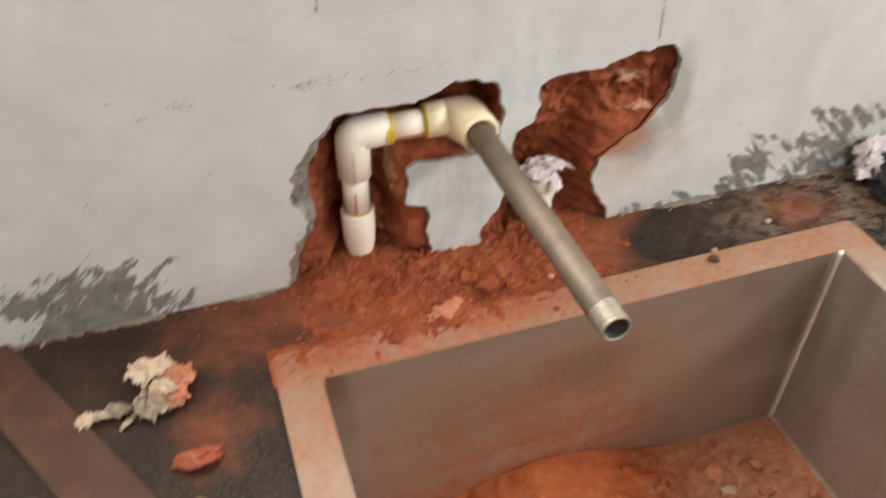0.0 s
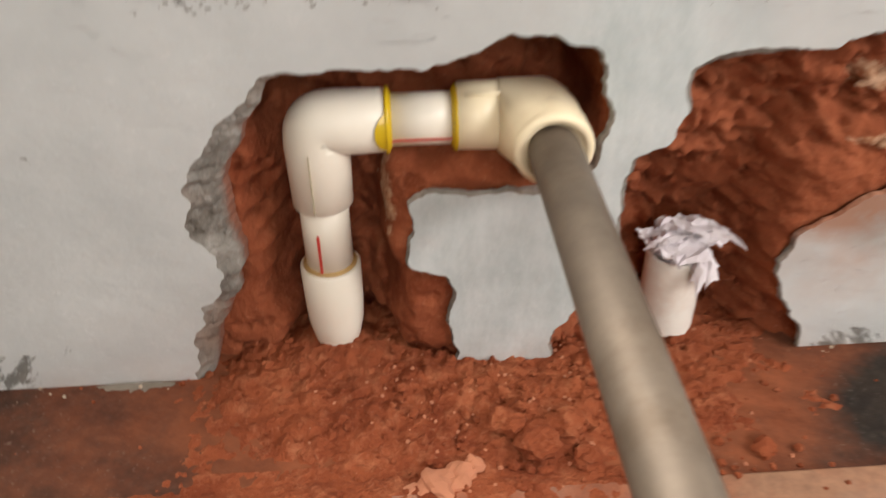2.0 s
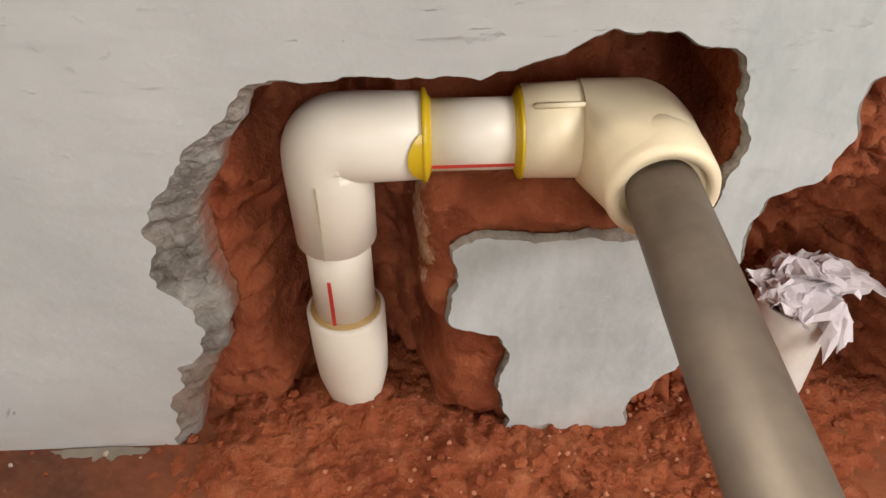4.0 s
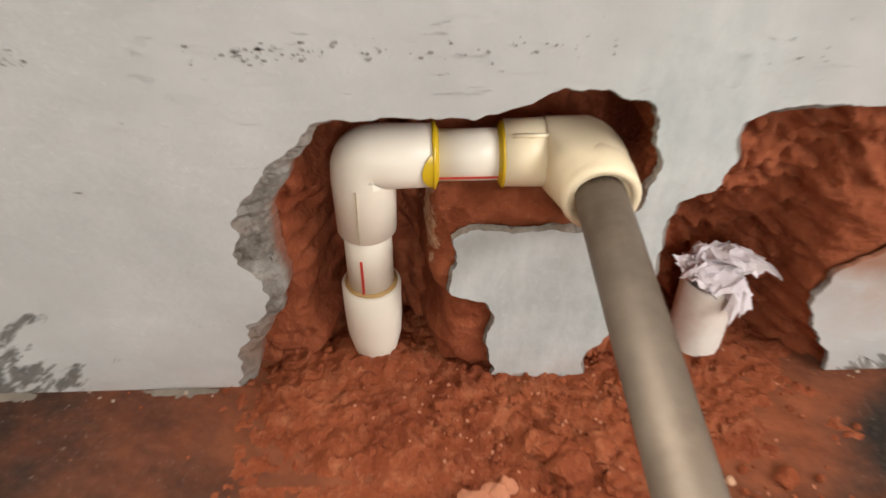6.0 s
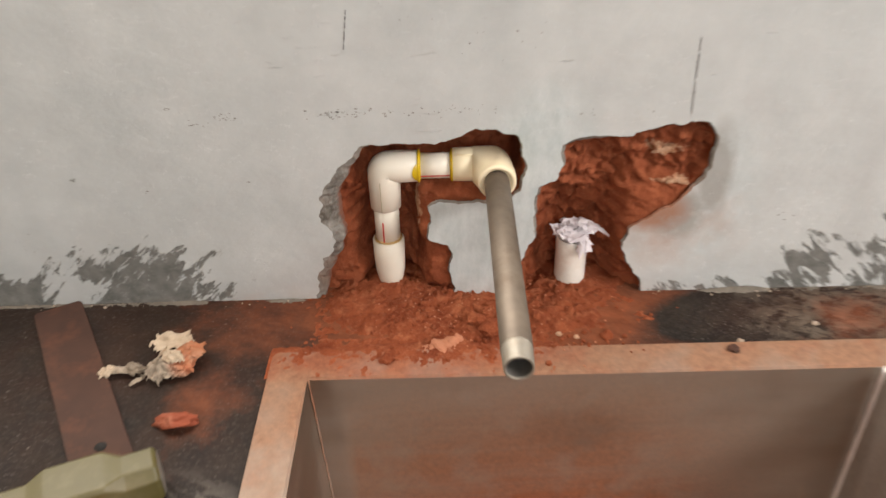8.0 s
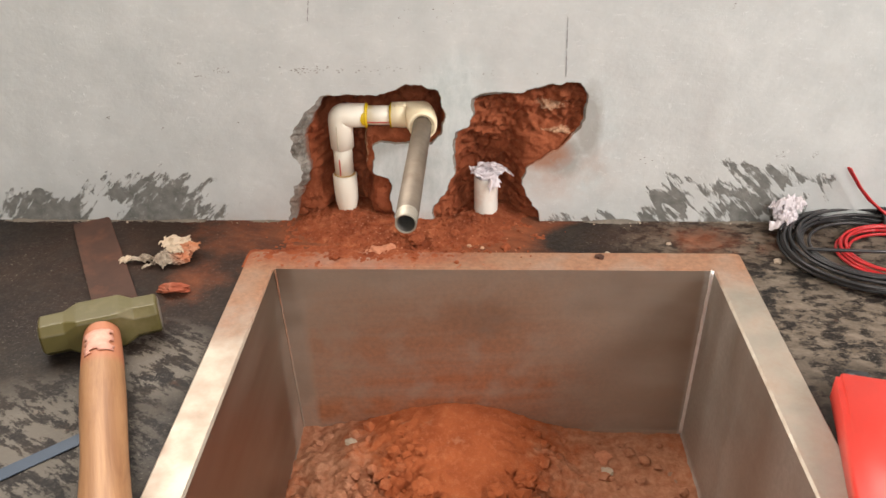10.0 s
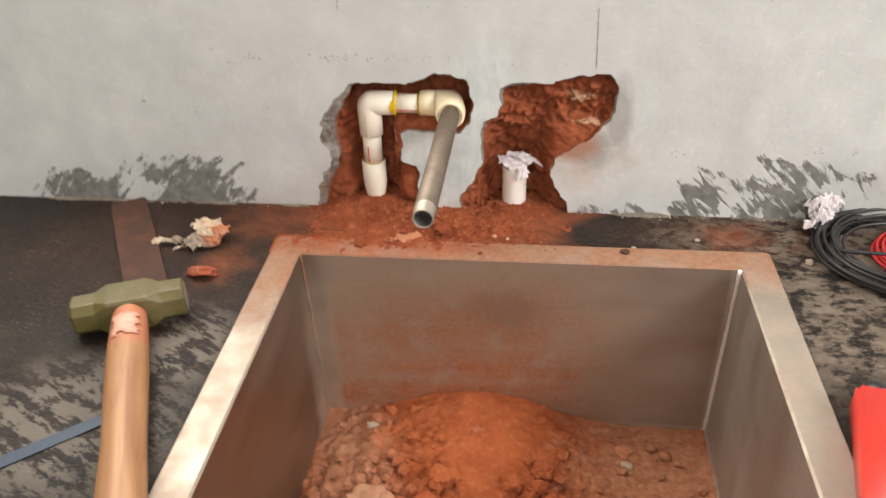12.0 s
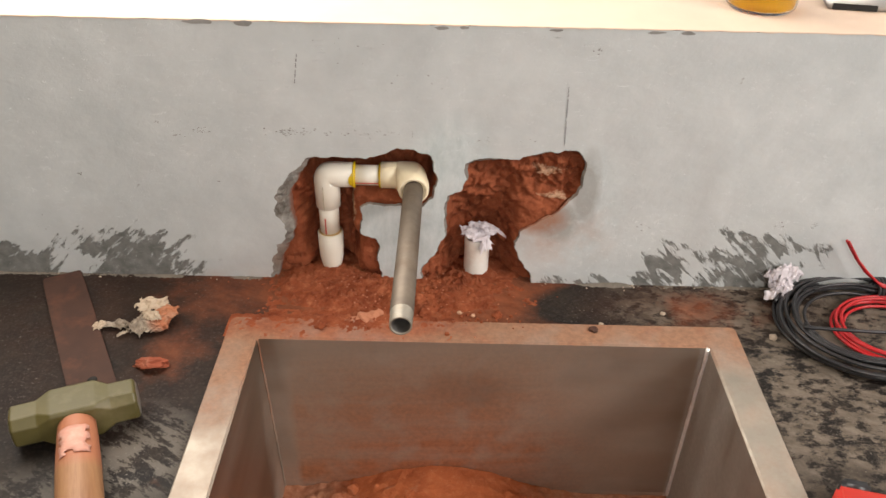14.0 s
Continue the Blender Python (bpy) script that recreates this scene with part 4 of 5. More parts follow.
def bowl_rubble(x, y):
    """Heap of red soil on the bowl's floor, high at the back in the middle, cloddy in front."""
    h = 0.043 * math.exp(-abs((x - 0.080) / (0.115 if x < 0.08 else 0.090)) ** 2.2 - ((y + 0.125) / 0.13) ** 2)
    h += 0.0035 + 0.010 * math.exp(-((x + 0.02) / 0.085) ** 4 - ((y + 0.25) / 0.12) ** 4) + 0.008 * math.exp(-((x - 0.15) / 0.07) ** 2 - ((y + 0.27) / 0.08) ** 2)
    k = min(1.0, h / 0.012)
    smooth = 1 - 0.75 * math.exp(-((x - 0.085) / 0.06) ** 2)
    h += k * smooth * (0.004 * fbm(x * 32, y * 32, 1.0) + 0.002 * fbm(x * 110, y * 110, 2.0)) + 0.0010 * fbm(x * 60, y * 60, 6.0)
    clod = k * max(0.0, min(1.0, 1.7 - abs(y + 0.28) / 0.09)) * max(0.0, min(1.0, abs(x - 0.085) / 0.05))
    near, gap = cells(x + 0.006 * fbm(x * 50, y * 50, 31.0, 2), y + 0.006 * fbm(x * 50, y * 50, 33.0, 2), 0.021)
    near2, gap2 = cells(x + 0.3, y, 0.009, 2.0)
    h += clod * (0.009 * min(1.0, gap * 2.2) - 0.005 * near) + clod * 0.0035 * min(1.0, gap2 * 2.5)
    return Vector((x, y, BOWL_Z + max(-0.0015, h - 0.0022)))


X0, X1 = BOWL[0] + 0.0062, BOWL[1] - 0.003
thing("rubble_heap", field(bmesh.new(), X0, X1, BOWL[2] + 0.014, BOWL[3] - 0.0006, 0.0021, bowl_rubble), SOIL_SINK, "heap of loose red brick soil in the sink", "rubble", kind="stuff")
rng = random.Random(5)
bm = bmesh.new()
for i in range(1300):
    x, y = rng.uniform(X0 + 0.005, X1 - 0.012), rng.uniform(-0.44, -0.125)
    if rng.random() > 0.33 + 0.67 * math.exp(-((x - 0.07) / 0.17) ** 2 - ((y + 0.25) / 0.10) ** 2) or (abs(x - 0.085) < 0.045 and y > -0.25):
        continue
    s = rng.choice((0.0015, 0.002, 0.003, 0.0045, 0.007) if y > -0.225 else (0.002, 0.003, 0.005, 0.007, 0.010)) * rng.uniform(0.7, 1.3)
    lump(bm, bowl_rubble(x, y) + Vector((0, 0, s * 0.25)), s, i + 0.37, 0.75, 1)
thing("brick_crumbs", bm, SOIL_SINK, "loose crumbs of red brick in the sink", "crumbs", kind="stuff", smooth=False)
for i, (x, y, s, m, label) in enumerate(((-0.030, -0.264, 0.021, TAN_STONE, "broken flat tan brick stone in the sink"), (-0.06, -0.235, 0.013, SOIL_SINK, "broken red brick lump in the sink"), (0.042, -0.232, 0.012, SOIL_SINK, "broken red brick lump in the sink"),
                                         (0.145, -0.205, 0.012, SOIL_SINK, "broken red brick lump in the sink"), (0.235, -0.150, 0.0085, PINK_STONE, "slim pale brick chip in the sink"), (0.237, -0.172, 0.006, GREY_STONE, "pale cement chip in the sink"),
                                         (0.115, -0.228, 0.010, SOIL_SINK, "broken red brick lump in the sink"), (-0.045, -0.150, 0.006, GREY_STONE, "pale cement chip in the sink"), (0.165, -0.255, 0.011, SOIL_SINK, "broken red brick lump in the sink"), (0.08, -0.268, 0.012, SOIL_SINK, "broken red brick lump in the sink"), (-0.082, -0.29, 0.012, SOIL_SINK, "broken red brick lump in the sink"))):
    p = bowl_rubble(x, y)
    thing("brick_chip", lump(bmesh.new(), p + Vector((0, 0, s * 0.3)), s, 7 + i * 1.3, 0.55, 3), m, label, "stone", "rubble in the sink", smooth=False)

# ---------------------------------------------------------------- loose soil on the worktop


def worktop_soil(x, y):
    h = 0.010 * math.exp(-((x + 0.055) / 0.05) ** 2 - ((y - 0.03) / 0.035) ** 2) + 0.010 * math.exp(-((x - 0.11) / 0.045) ** 2 - ((y - 0.03) / 0.03) ** 2)
    h += 0.0066 * math.exp(-((x + 0.02) / 0.10) ** 2 - ((y + 0.012) / 0.030) ** 2) + 0.0048 * math.exp(-((x - 0.07) / 0.08) ** 2 - ((y + 0.03) / 0.028) ** 2)
    h += 0.0042 * math.exp(-((x + 0.03) / 0.12) ** 2 - ((y + 0.045) / 0.024) ** 2)
    h += 0.0022 * fbm(x * 40, y * 40, 1.0) + 0.0016 * fbm(x * 120, y * 120, 2.0) + 0.0009 * fbm(x * 380, y * 380, 4.0, 2)
    h += 0.007 * max(0.0, fbm(x * 70, y * 70, 15.0)) * math.exp(-((x - 0.04) / 0.05) ** 2 - ((y + 0.035) / 0.022) ** 2)
    near, gap = cells(x + 0.004 * fbm(x * 90, y * 90, 31.0, 2), y + 0.004 * fbm(x * 90, y * 90, 33.0, 2), 0.013)
    near2, gap2 = cells(x, y + 0.2, 0.0042, 3.0)
    k = max(0.0, min(1.0, h / 0.006)) * (0.35 + 0.65 * max(0.0, min(1.0, 0.5 + 2.2 * fbm(x * 22, y * 22, 21.0, 2))))
    h += k * (0.0024 * min(1.0, gap * 3.0) - 0.0006 * near) + k * 0.0012 * min(1.0, gap2 * 2.5) * max(0.0, fbm(x * 50, y * 50, 35.0, 2) + 0.3)
    # thins out towards both ends
    return h - 0.0042 - 0.010 * max(0.0, (-0.130 - x) / 0.06) - 0.010 * max(0.0, (x - 0.165) / 0.06)


thing("soil_heap", field(bmesh.new(), -0.22, 0.24, -0.071, 0.058, 0.0013, lambda x, y: Vector((x, y, max(-0.0025, worktop_soil(x, y))))), SOIL_LOOSE, "spilled red brick soil along the worktop's back edge", "soil", kind="stuff")


def rim_spill(x, y):
    step = RZ if y < -0.0725 else RZ * max(0.0, 1 - (y + 0.0725) / 0.010)
    m = math.exp(-((x + 0.035) / 0.105) ** 4 - ((y + 0.066) / 0.024) ** 2) + 0.55 * fbm(x * 55, y * 55, 41.0) + 0.55 * fbm(x * 190, y * 190, 45.0, 3) - 0.58
    return Vector((x, y, step + max(-0.002, 0.0012 * min(1.0, m * 1.2)) + (0.0007 * fbm(x * 220, y * 220, 43.0, 3) if m > 0 else 0.0)))


thing("soil_spill", field(bmesh.new(), -0.150, 0.085, -0.1035, -0.055, 0.0012, rim_spill), SOIL_LOOSE, "thin red soil spilled over the sink's back rim", "soil", kind="stuff")
bm = bmesh.new()
bm_pale = bmesh.new()
for i in range(1500):
    x, y = rng.gauss(0.02, 0.075), rng.uniform(-0.098, 0.028)
    if rng.random() > math.exp(-((x - 0.02) / 0.13) ** 2) * (1.0 if y > -0.075 else 0.12):
        continue
    s = rng.choice((0.0005, 0.0006, 0.0008, 0.0011, 0.0015, 0.0024)) * rng.uniform(0.7, 1.3)
    z = max(0.0, worktop_soil(x, y)) if y > -0.071 else RZ
    pale = rng.random() < 0.16
    s = min(s, 0.0010) if pale else s
    lump(bm_pale if pale else bm, (x, y, z + s * 0.3), s, i * 0.73, 0.8, 1)
thing("soil_crumbs", bm, SOIL_LOOSE, "small red brick crumbs scattered on the worktop", "crumbs", kind="stuff", smooth=False)
thing("pale_crumbs", bm_pale, PINK_STONE, "small pale mortar crumbs scattered on the worktop", "crumbs", kind="stuff", smooth=False)
for i, (x, y, s, m, f) in enumerate(((-0.014, -0.070, 0.0085, PINK_STONE, 0.5), (-0.004, -0.067, 0.0075, PINK_STONE, 0.45), (-0.024, -0.073, 0.006, PINK_STONE, 0.4), (0.030, -0.052, 0.009, SOIL_LOOSE, 0.7), (0.043, -0.045, 0.008, SOIL_LOOSE, 0.7), (0.018, -0.044, 0.007, SOIL_LOOSE, 0.7),
                                       (0.050, -0.060, 0.006, SOIL_LOOSE, 0.7), (0.086, -0.056, 0.0024, PALE_MORTAR, 0.7), (0.100, -0.060, 0.002, PALE_MORTAR, 0.7), (0.070, -0.040, 0.005, SOIL_LOOSE, 0.7), (0.125, -0.060, 0.005, SOIL_LOOSE, 0.6), (0.002, -0.060, 0.004, PINK_STONE, 0.6),
                                       (-0.055, -0.086, 0.0055, SOIL_LOOSE, 0.5), (0.222, -0.083, 0.0045, RUST, 0.5), (0.232, -0.070, 0.0025, GREY_STONE, 0.6), (0.30, -0.050, 0.0025, GREY_STONE, 0.6), (0.405, -0.085, 0.004, GREY_STONE, 0.6))):
    z = max(0.0, worktop_soil(x, y)) if -0.071 < y and -0.22 < x < 0.24 else (RZ if RIM[0] < x < RIM[1] and y < RIM[3] else 0.0)
    thing("brick_chip", lump(bmesh.new(), (x, y, z + s * f * 0.5), s, 31 + i * 1.9, f, 3), m, "broken %s chip lying on the worktop" % ("pale mortar" if m in (PINK_STONE, GREY_STONE, PALE_MORTAR) else "red brick"), "stone", "chips on the worktop", smooth=False)

bm = bmesh.new()
for i in range(70):
    x = rng.choice((rng.uniform(0.17, 0.42), rng.uniform(-0.40, -0.12)))
    s = rng.choice((0.0004, 0.0005, 0.0007, 0.0012)) * rng.uniform(0.7, 1.3)
    lump(bm, (x, -abs(rng.gauss(0.0, 0.005)) - s * 0.4, s * 0.4), s, i * 0.61, 0.7, 1)
thing("cement_crumbs", bm, GREY_STONE, "crumbs of cement along the foot of the wall", "crumbs", kind="stuff", smooth=False)

# ---------------------------------------------------------------- water pipes
pipe = base("water_pipe", (PIPE_X, PIPE_Y, 0.0), "ivory plastic water pipe bent twice in the broken wall", "pipe")
R_PIPE, R_SOCK = 0.0106, 0.0135
# lower coupler in the soil
bm = bmesh.new()
lathe(bm, (PIPE_X, PIPE_Y, 0.050), (0, 0, -1), [(0.0, R_PIPE), (0.0, R_SOCK - 0.0008), (0.0008, R_SOCK + 0.0002), (0.020, R_SOCK), (0.032, R_SOCK - 0.0006), (0.044, R_SOCK - 0.003), (0.050, R_SOCK - 0.0055), (0.056, R_SOCK - 0.006)])
part("coupler", bm, CPVC, pipe, "ivory plastic pipe coupler")
bm = bmesh.new()
lathe(bm, (PIPE_X, PIPE_Y, 0.047), (0, 0, 1), [(0, R_PIPE), (0.038, R_PIPE)])
part("upright_pipe", bm, CPVC, pipe)
bm = bmesh.new()
lathe(bm, (PIPE_X, PIPE_Y, 0.0505), (0, 0, 1), [(0, R_PIPE + 0.0016), (0.0009, R_PIPE + 0.0009), (0.0012, R_PIPE)], ends=False)
part("glue_ring", bm, plain("dried_amber_glue", (0.50, 0.33, 0.13), 0.3), pipe, "thin dried glue line")
bm = bmesh.new()
box(bm, PIPE_X - 0.0036, PIPE_X - 0.0024, PIPE_Y - R_PIPE - 0.0002, PIPE_Y - R_PIPE + 0.0012, 0.0515, 0.0715)
part("red_print", bm, RED_PRINT, pipe, "faded red printed line", smooth=False)


def elbow_bm(c, a, b, r, arm_a, arm_b, lip=0.0006):
    """A quarter bend at c from arm a to arm b, with sockets."""
    a, b, c = Vector(a), Vector(b), Vector(c)
    bend = r * 0.38
    centre = c + (a + b) * bend
    bm = bmesh.new()
    pts = [(c + a * arm_a, r - 0.0012), (c + a * (arm_a - 0.0008), r), (c + a * (bend + 0.004), r + lip)]
    for i in range(0, 11):
        t = radians(9 * i)
        pts.append((centre - b * bend * math.cos(t) - a * bend * math.sin(t), r + lip * 0.6))
    pts += [(c + b * (bend + 0.004), r + lip), (c + b * (arm_b - 0.0008), r), (c + b * arm_b, r - 0.0012)]
    rings, side = [], a.cross(b).normalized()
    for i, (p, rr) in enumerate(pts):
        k = min(1.0, max(0.0, (i - 3) / 10))
        d = (-a * math.cos(k * math.pi / 2) + b * math.sin(k * math.pi / 2)).normalized()
        w = d.cross(side)
        rings.append([p + (side * math.cos(2 * math.pi * q / 40) + w * math.sin(2 * math.pi * q / 40)) * rr for q in range(40)])
    return loft(bm, rings)


C1 = (PIPE_X, PIPE_Y, PIPE_Z)
elbow = part("elbow", elbow_bm(C1, (0, 0, -1), (1, 0, 0), R_SOCK - 0.0006, 0.0378, 0.029), CPVC, pipe, "ivory plastic elbow fitting")
bm = bmesh.new()
box(bm, PIPE_X - 0.0030, PIPE_X - 0.0024, PIPE_Y - R_SOCK - 0.0003, PIPE_Y - R_SOCK + 0.002, PIPE_Z - 0.0360, PIPE_Z - 0.008)
part("mould_seam", bm, SEAM, elbow, smooth=False)
bm = bmesh.new()
lathe(bm, (PIPE_X + 0.027, PIPE_Y, PIPE_Z), (1, 0, 0), [(0, R_PIPE), (0.032, R_PIPE)])
part("level_pipe", bm, CPVC, pipe)
bm = bmesh.new()
box(bm, PIPE_X + 0.030, PIPE_X + 0.0565, PIPE_Y - R_PIPE * 0.93 - 0.0002, PIPE_Y - R_PIPE * 0.93 + 0.0012, PIPE_Z - 0.0048, PIPE_Z - 0.0038)
part("red_print", bm, RED_PRINT, pipe, "faded red printed line", smooth=False)
bm = bmesh.new()
lathe(bm, (PIPE_X + 0.0280, PIPE_Y, PIPE_Z), (1, 0, 0), [(0, R_SOCK - 0.002), (0.0004, R_SOCK + 0.0003), (0.0016, R_SOCK + 0.0002), (0.0024, R_PIPE + 0.001), (0.003, R_PIPE)], ends=False)
part("glue_ring", bm, GLUE, pipe, "smeared bright yellow solvent cement")
bm = bmesh.new()
rows = []
for i in range(7):
    row = []
    for k in range(9):
        a = radians(70 + 70 * k / 8)
        reach = 0.0045 * math.sin(math.pi * (k + 0.3) / 8.6) ** 0.7
        row.append(bm.verts.new((PIPE_X + 0.0286 - reach * i / 6, PIPE_Y - (R_SOCK + 0.00015) * math.sin(a - radians(15)), PIPE_Z + (R_SOCK + 0.00015) * math.cos(a - radians(15)))))
    rows.append(row)
for p, q in zip(rows, rows[1:]):
    for k in range(8):
        bm.faces.new((p[k], p[k + 1], q[k + 1], q[k]))
part("glue_smear", bm, GLUE, pipe, "runny patch of yellow solvent cement")
bm = bmesh.new()
lathe(bm, (PIPE_X + 0.0545, PIPE_Y, PIPE_Z), (1, 0, 0), [(0, R_PIPE), (0.0006, R_PIPE + 0.001), (0.0014, R_SOCK - 0.0002), (0.0024, R_SOCK + 0.0003), (0.003, R_SOCK - 0.002)], ends=False)
part("glue_ring", bm, GLUE, pipe, "thin bright yellow solvent cement")

# threaded tap elbow and the iron nipple in it
C2 = (TAP_X, PIPE_Y, PIPE_Z + 0.0006)


def tap_body():
    """The moulded body: a hull round the socket's end, the bend and the collar's foot."""
    bm = bmesh.new()
    for c, d, r in (((0.0175, PIPE_Y, C2[2]), (1, 0, 0), 0.0146), ((TAP_X, -0.0085, TAP_Z), (0, 1, 0), 0.0151), ((TAP_X + 0.003, PIPE_Y + 0.003, C2[2]), (1, 1, 0), 0.0140), ((TAP_X + 0.008, PIPE_Y - 0.004, C2[2]), (1, 0.6, 0), 0.0118)):
        u, v = axes(d)
        for i in range(36):
            t = 2 * math.pi * i / 36
            bm.verts.new(Vector(c) + (u * math.cos(t) + v * math.sin(t)) * r)
    bmesh.ops.convex_hull(bm, input=bm.verts)
    bmesh.ops.delete(bm, geom=[v for v in bm.verts if not v.link_faces], context="VERTS")
    bmesh.ops.bevel(bm, geom=[e for e in bm.edges if len(e.link_faces) == 2 and e.calc_face_angle() > 0.6], offset=0.0008, segments=2, affect="EDGES")
    return bm


tap = part("tap_elbow", tap_body(), CPVC_YELLOW, pipe, "cream plastic tap elbow with metal thread", smooth="angle")
bm = bmesh.new()
lathe(bm, (0.0010, PIPE_Y, C2[2]), (1, 0, 0), [(0, R_SOCK - 0.001), (0.0008, R_SOCK + 0.0002), (0.018, R_SOCK + 0.0006)])
part("socket", bm, CPVC_YELLOW, tap)
bm = bmesh.new()
box(bm, 0.004, 0.019, PIPE_Y - 0.0075, PIPE_Y - 0.0060, C2[2] + 0.0118, C2[2] + 0.0134, 0.0003)
part("rib", bm, CPVC_YELLOW, tap, "raised moulded rib")
FACE_Y = -0.012
bm = bmesh.new()
lathe(bm, (TAP_X, 0.008, TAP_Z), (0, -1, 0), [(0.0, 0.0120), (0.003, 0.0148), (0.008, 0.0154), (0.0178, 0.0155), (0.0192, 0.0150), (0.020, 0.0140), (0.020, 0.0120), (0.010, 0.0118)], 48, ends=False)
part("collar", bm, CPVC_YELLOW, tap, "thick cream collar")
bm = bmesh.new()
lathe(bm, (TAP_X, FACE_Y + 0.0035, TAP_Z), (0, 1, 0), [(0, 0.0121), (0.0004, 0.0112), (0.003, 0.0106), (0.009, 0.0104)], 48, ends=False)
part("brass_insert", bm, BORE, tap, "dark threaded metal insert")

nipple = base("iron_pipe_nipple", (TAP_X, -0.1, TAP_Z), "long weathered galvanised iron pipe screwed into the elbow", "pipe")
TIP = Vector((0.0350, -0.2285, 0.1262))
FOOT = Vector((TAP_X, 0.0, TAP_Z))
axis = (TIP - FOOT).normalized()
L = (TIP - FOOT).length
bm = bmesh.new()
lathe(bm, FOOT, axis, [(0, 0.0096), (0.010, 0.0096), (0.011, 0.0099), (L - 0.017, 0.0098), (L - 0.0165, 0.0095)], 48, ends=False)
part("iron_pipe", bm, GI, nipple)
prof = [(L - 0.0165 + 0.0018 * k / 4, 0.0095 - 0.00004 * k / 4 - (0.0006 if k % 4 == 2 else 0.0003 if k % 2 else 0)) for k in range(34)]
prof += [(L - 0.0006, 0.0091), (L, 0.0089), (L, 0.0077), (L - 0.0008, 0.0074)]
bm = bmesh.new()
lathe(bm, FOOT, axis, prof, 48, ends=False)
part("threaded_end", bm, THREAD, nipple, "worn threaded open pipe end")
bm = bmesh.new()
lathe(bm, FOOT, axis, [(L - 0.0008, 0.0074), (L - 0.05, 0.0074), (L - 0.12, 0.0074)], 32, ends=True)
bmesh.ops.delete(bm, geom=[max(bm.faces, key=lambda f: (f.calc_center_median() - FOOT).dot(axis) if len(f.verts) > 4 else -1)], context="FACES")
part("bore", bm, BORE, nipple)

STUB_X, STUB_Y = 0.1045, 0.021
stub = base("waste_pipe_stub", (STUB_X, STUB_Y, 0.0), "short upright white plastic pipe stub plugged with paper", "pipe")
bm = bmesh.new()
lathe(bm, (STUB_X, STUB_Y, -0.004), (0, 0, 1), [(0, 0.0136), (0.050, 0.0136), (0.0508, 0.0132), (0.0508, 0.0116), (0.030, 0.0114)], 40, ends=False)
part("pipe_wall", bm, PVC, stub)


def crumple(bm, centre, size, seed, flat=0.8, level=4):
    vs = bmesh.ops.create_icosphere(bm, subdivisions=level, radius=1)["verts"]
    for v in vs:
        p = v.co * 1.9 + Vector((seed, seed * 0.3, 0))
        k = 0.78 + 0.75 * abs(noise.noise(p)) + 0.45 * abs(noise.noise(p * 2.3)) - 0.30 * abs(noise.noise(p * 5.1)) + 0.16 * noise.noise(p * 9.0)
        v.co = Vector(centre) + Vector((v.co.x * k * size[0], v.co.y * k * size[1], v.co.z * k * size[2] * flat))
    return bm


def flap(bm, at, direction, length, width, lift, curl, seed):
    """A torn, creased tongue of paper."""
    at, d = Vector(at), Vector(direction).normalized()
    s = d.cross(Vector((0, 0, 1))).normalized()
    n, rows = 9, []
    for i in range(n + 1):
        t = i / n
        p = at + d * length * t + Vector((0, 0, lift * math.sin(t * math.pi * 0.6) - curl * t * t))
        w = width * (1 - 0.55 * t) * (1 + 0.35 * noise.noise((t * 5, seed, 1)))
        rows.append([bm.verts.new(p + s * w * k + Vector((0, 0, 0.0018 * noise.noise((t * 6 + seed, k * 3, 2))))) for k in (-0.5, -0.2, 0.15, 0.5)])
    for a, b in zip(rows, rows[1:]):
        for i in range(3):
            bm.faces.new((a[i], a[i + 1], b[i + 1], b[i]))
    return bm


def thick(ob, t=0.0004):
    m = ob.modifiers.new("thickness", "SOLIDIFY")
    m.thickness = t
    return ob




def sheet(at, wide, deep, amp, seed, drop, turn=0.0, n=30, hang=0.35):
    """A torn, crumpled sheet: sharp folds, ragged outline, edges that hang down."""
    bm = bmesh.new()
    grid = {}
    c, sn = math.cos(turn), math.sin(turn)
    for i in range(n + 1):
        for j in range(n + 1):
            u, v = 2 * i / n - 1, 2 * j / n - 1
            r = math.hypot(u, v)
            if r > 0.92 + 0.30 * noise.noise((u * 1.7 + seed, v * 1.7, 1.0)) + 0.10 * noise.noise((u * 6, v * 6, seed)):
                continue
            p = Vector((u * 1.5 + seed, v * 1.5, seed * 0.7))
            f = 1.3 * abs(noise.noise(p)) + 0.9 * abs(noise.noise(p * 2.1)) + 0.45 * abs(noise.noise(p * 4.3))
            px = u * wide * 0.5 + 0.18 * wide * noise.noise(p * 1.6 + Vector((5, 0, 0)))
            py = v * deep * 0.5 + 0.18 * deep * noise.noise(p * 1.6 + Vector((0, 7, 0)))
            z = at[2] + amp * (f - 0.45) - drop * max(0.0, r - hang) ** 1.6
            grid[i, j] = bm.verts.new((at[0] + px * c - py * sn, at[1] + px * sn + py * c, z))
    for i in range(n):
        for j in range(n):
            q = [grid.get(k) for k in ((i, j), (i + 1, j), (i + 1, j + 1), (i, j + 1))]
            if None not in q:
                bm.faces.new(q[:3])
                bm.faces.new((q[0], q[2], q[3]))
    bmesh.ops.delete(bm, geom=[v for v in bm.verts if not v.link_faces], context="VERTS")
    return bm


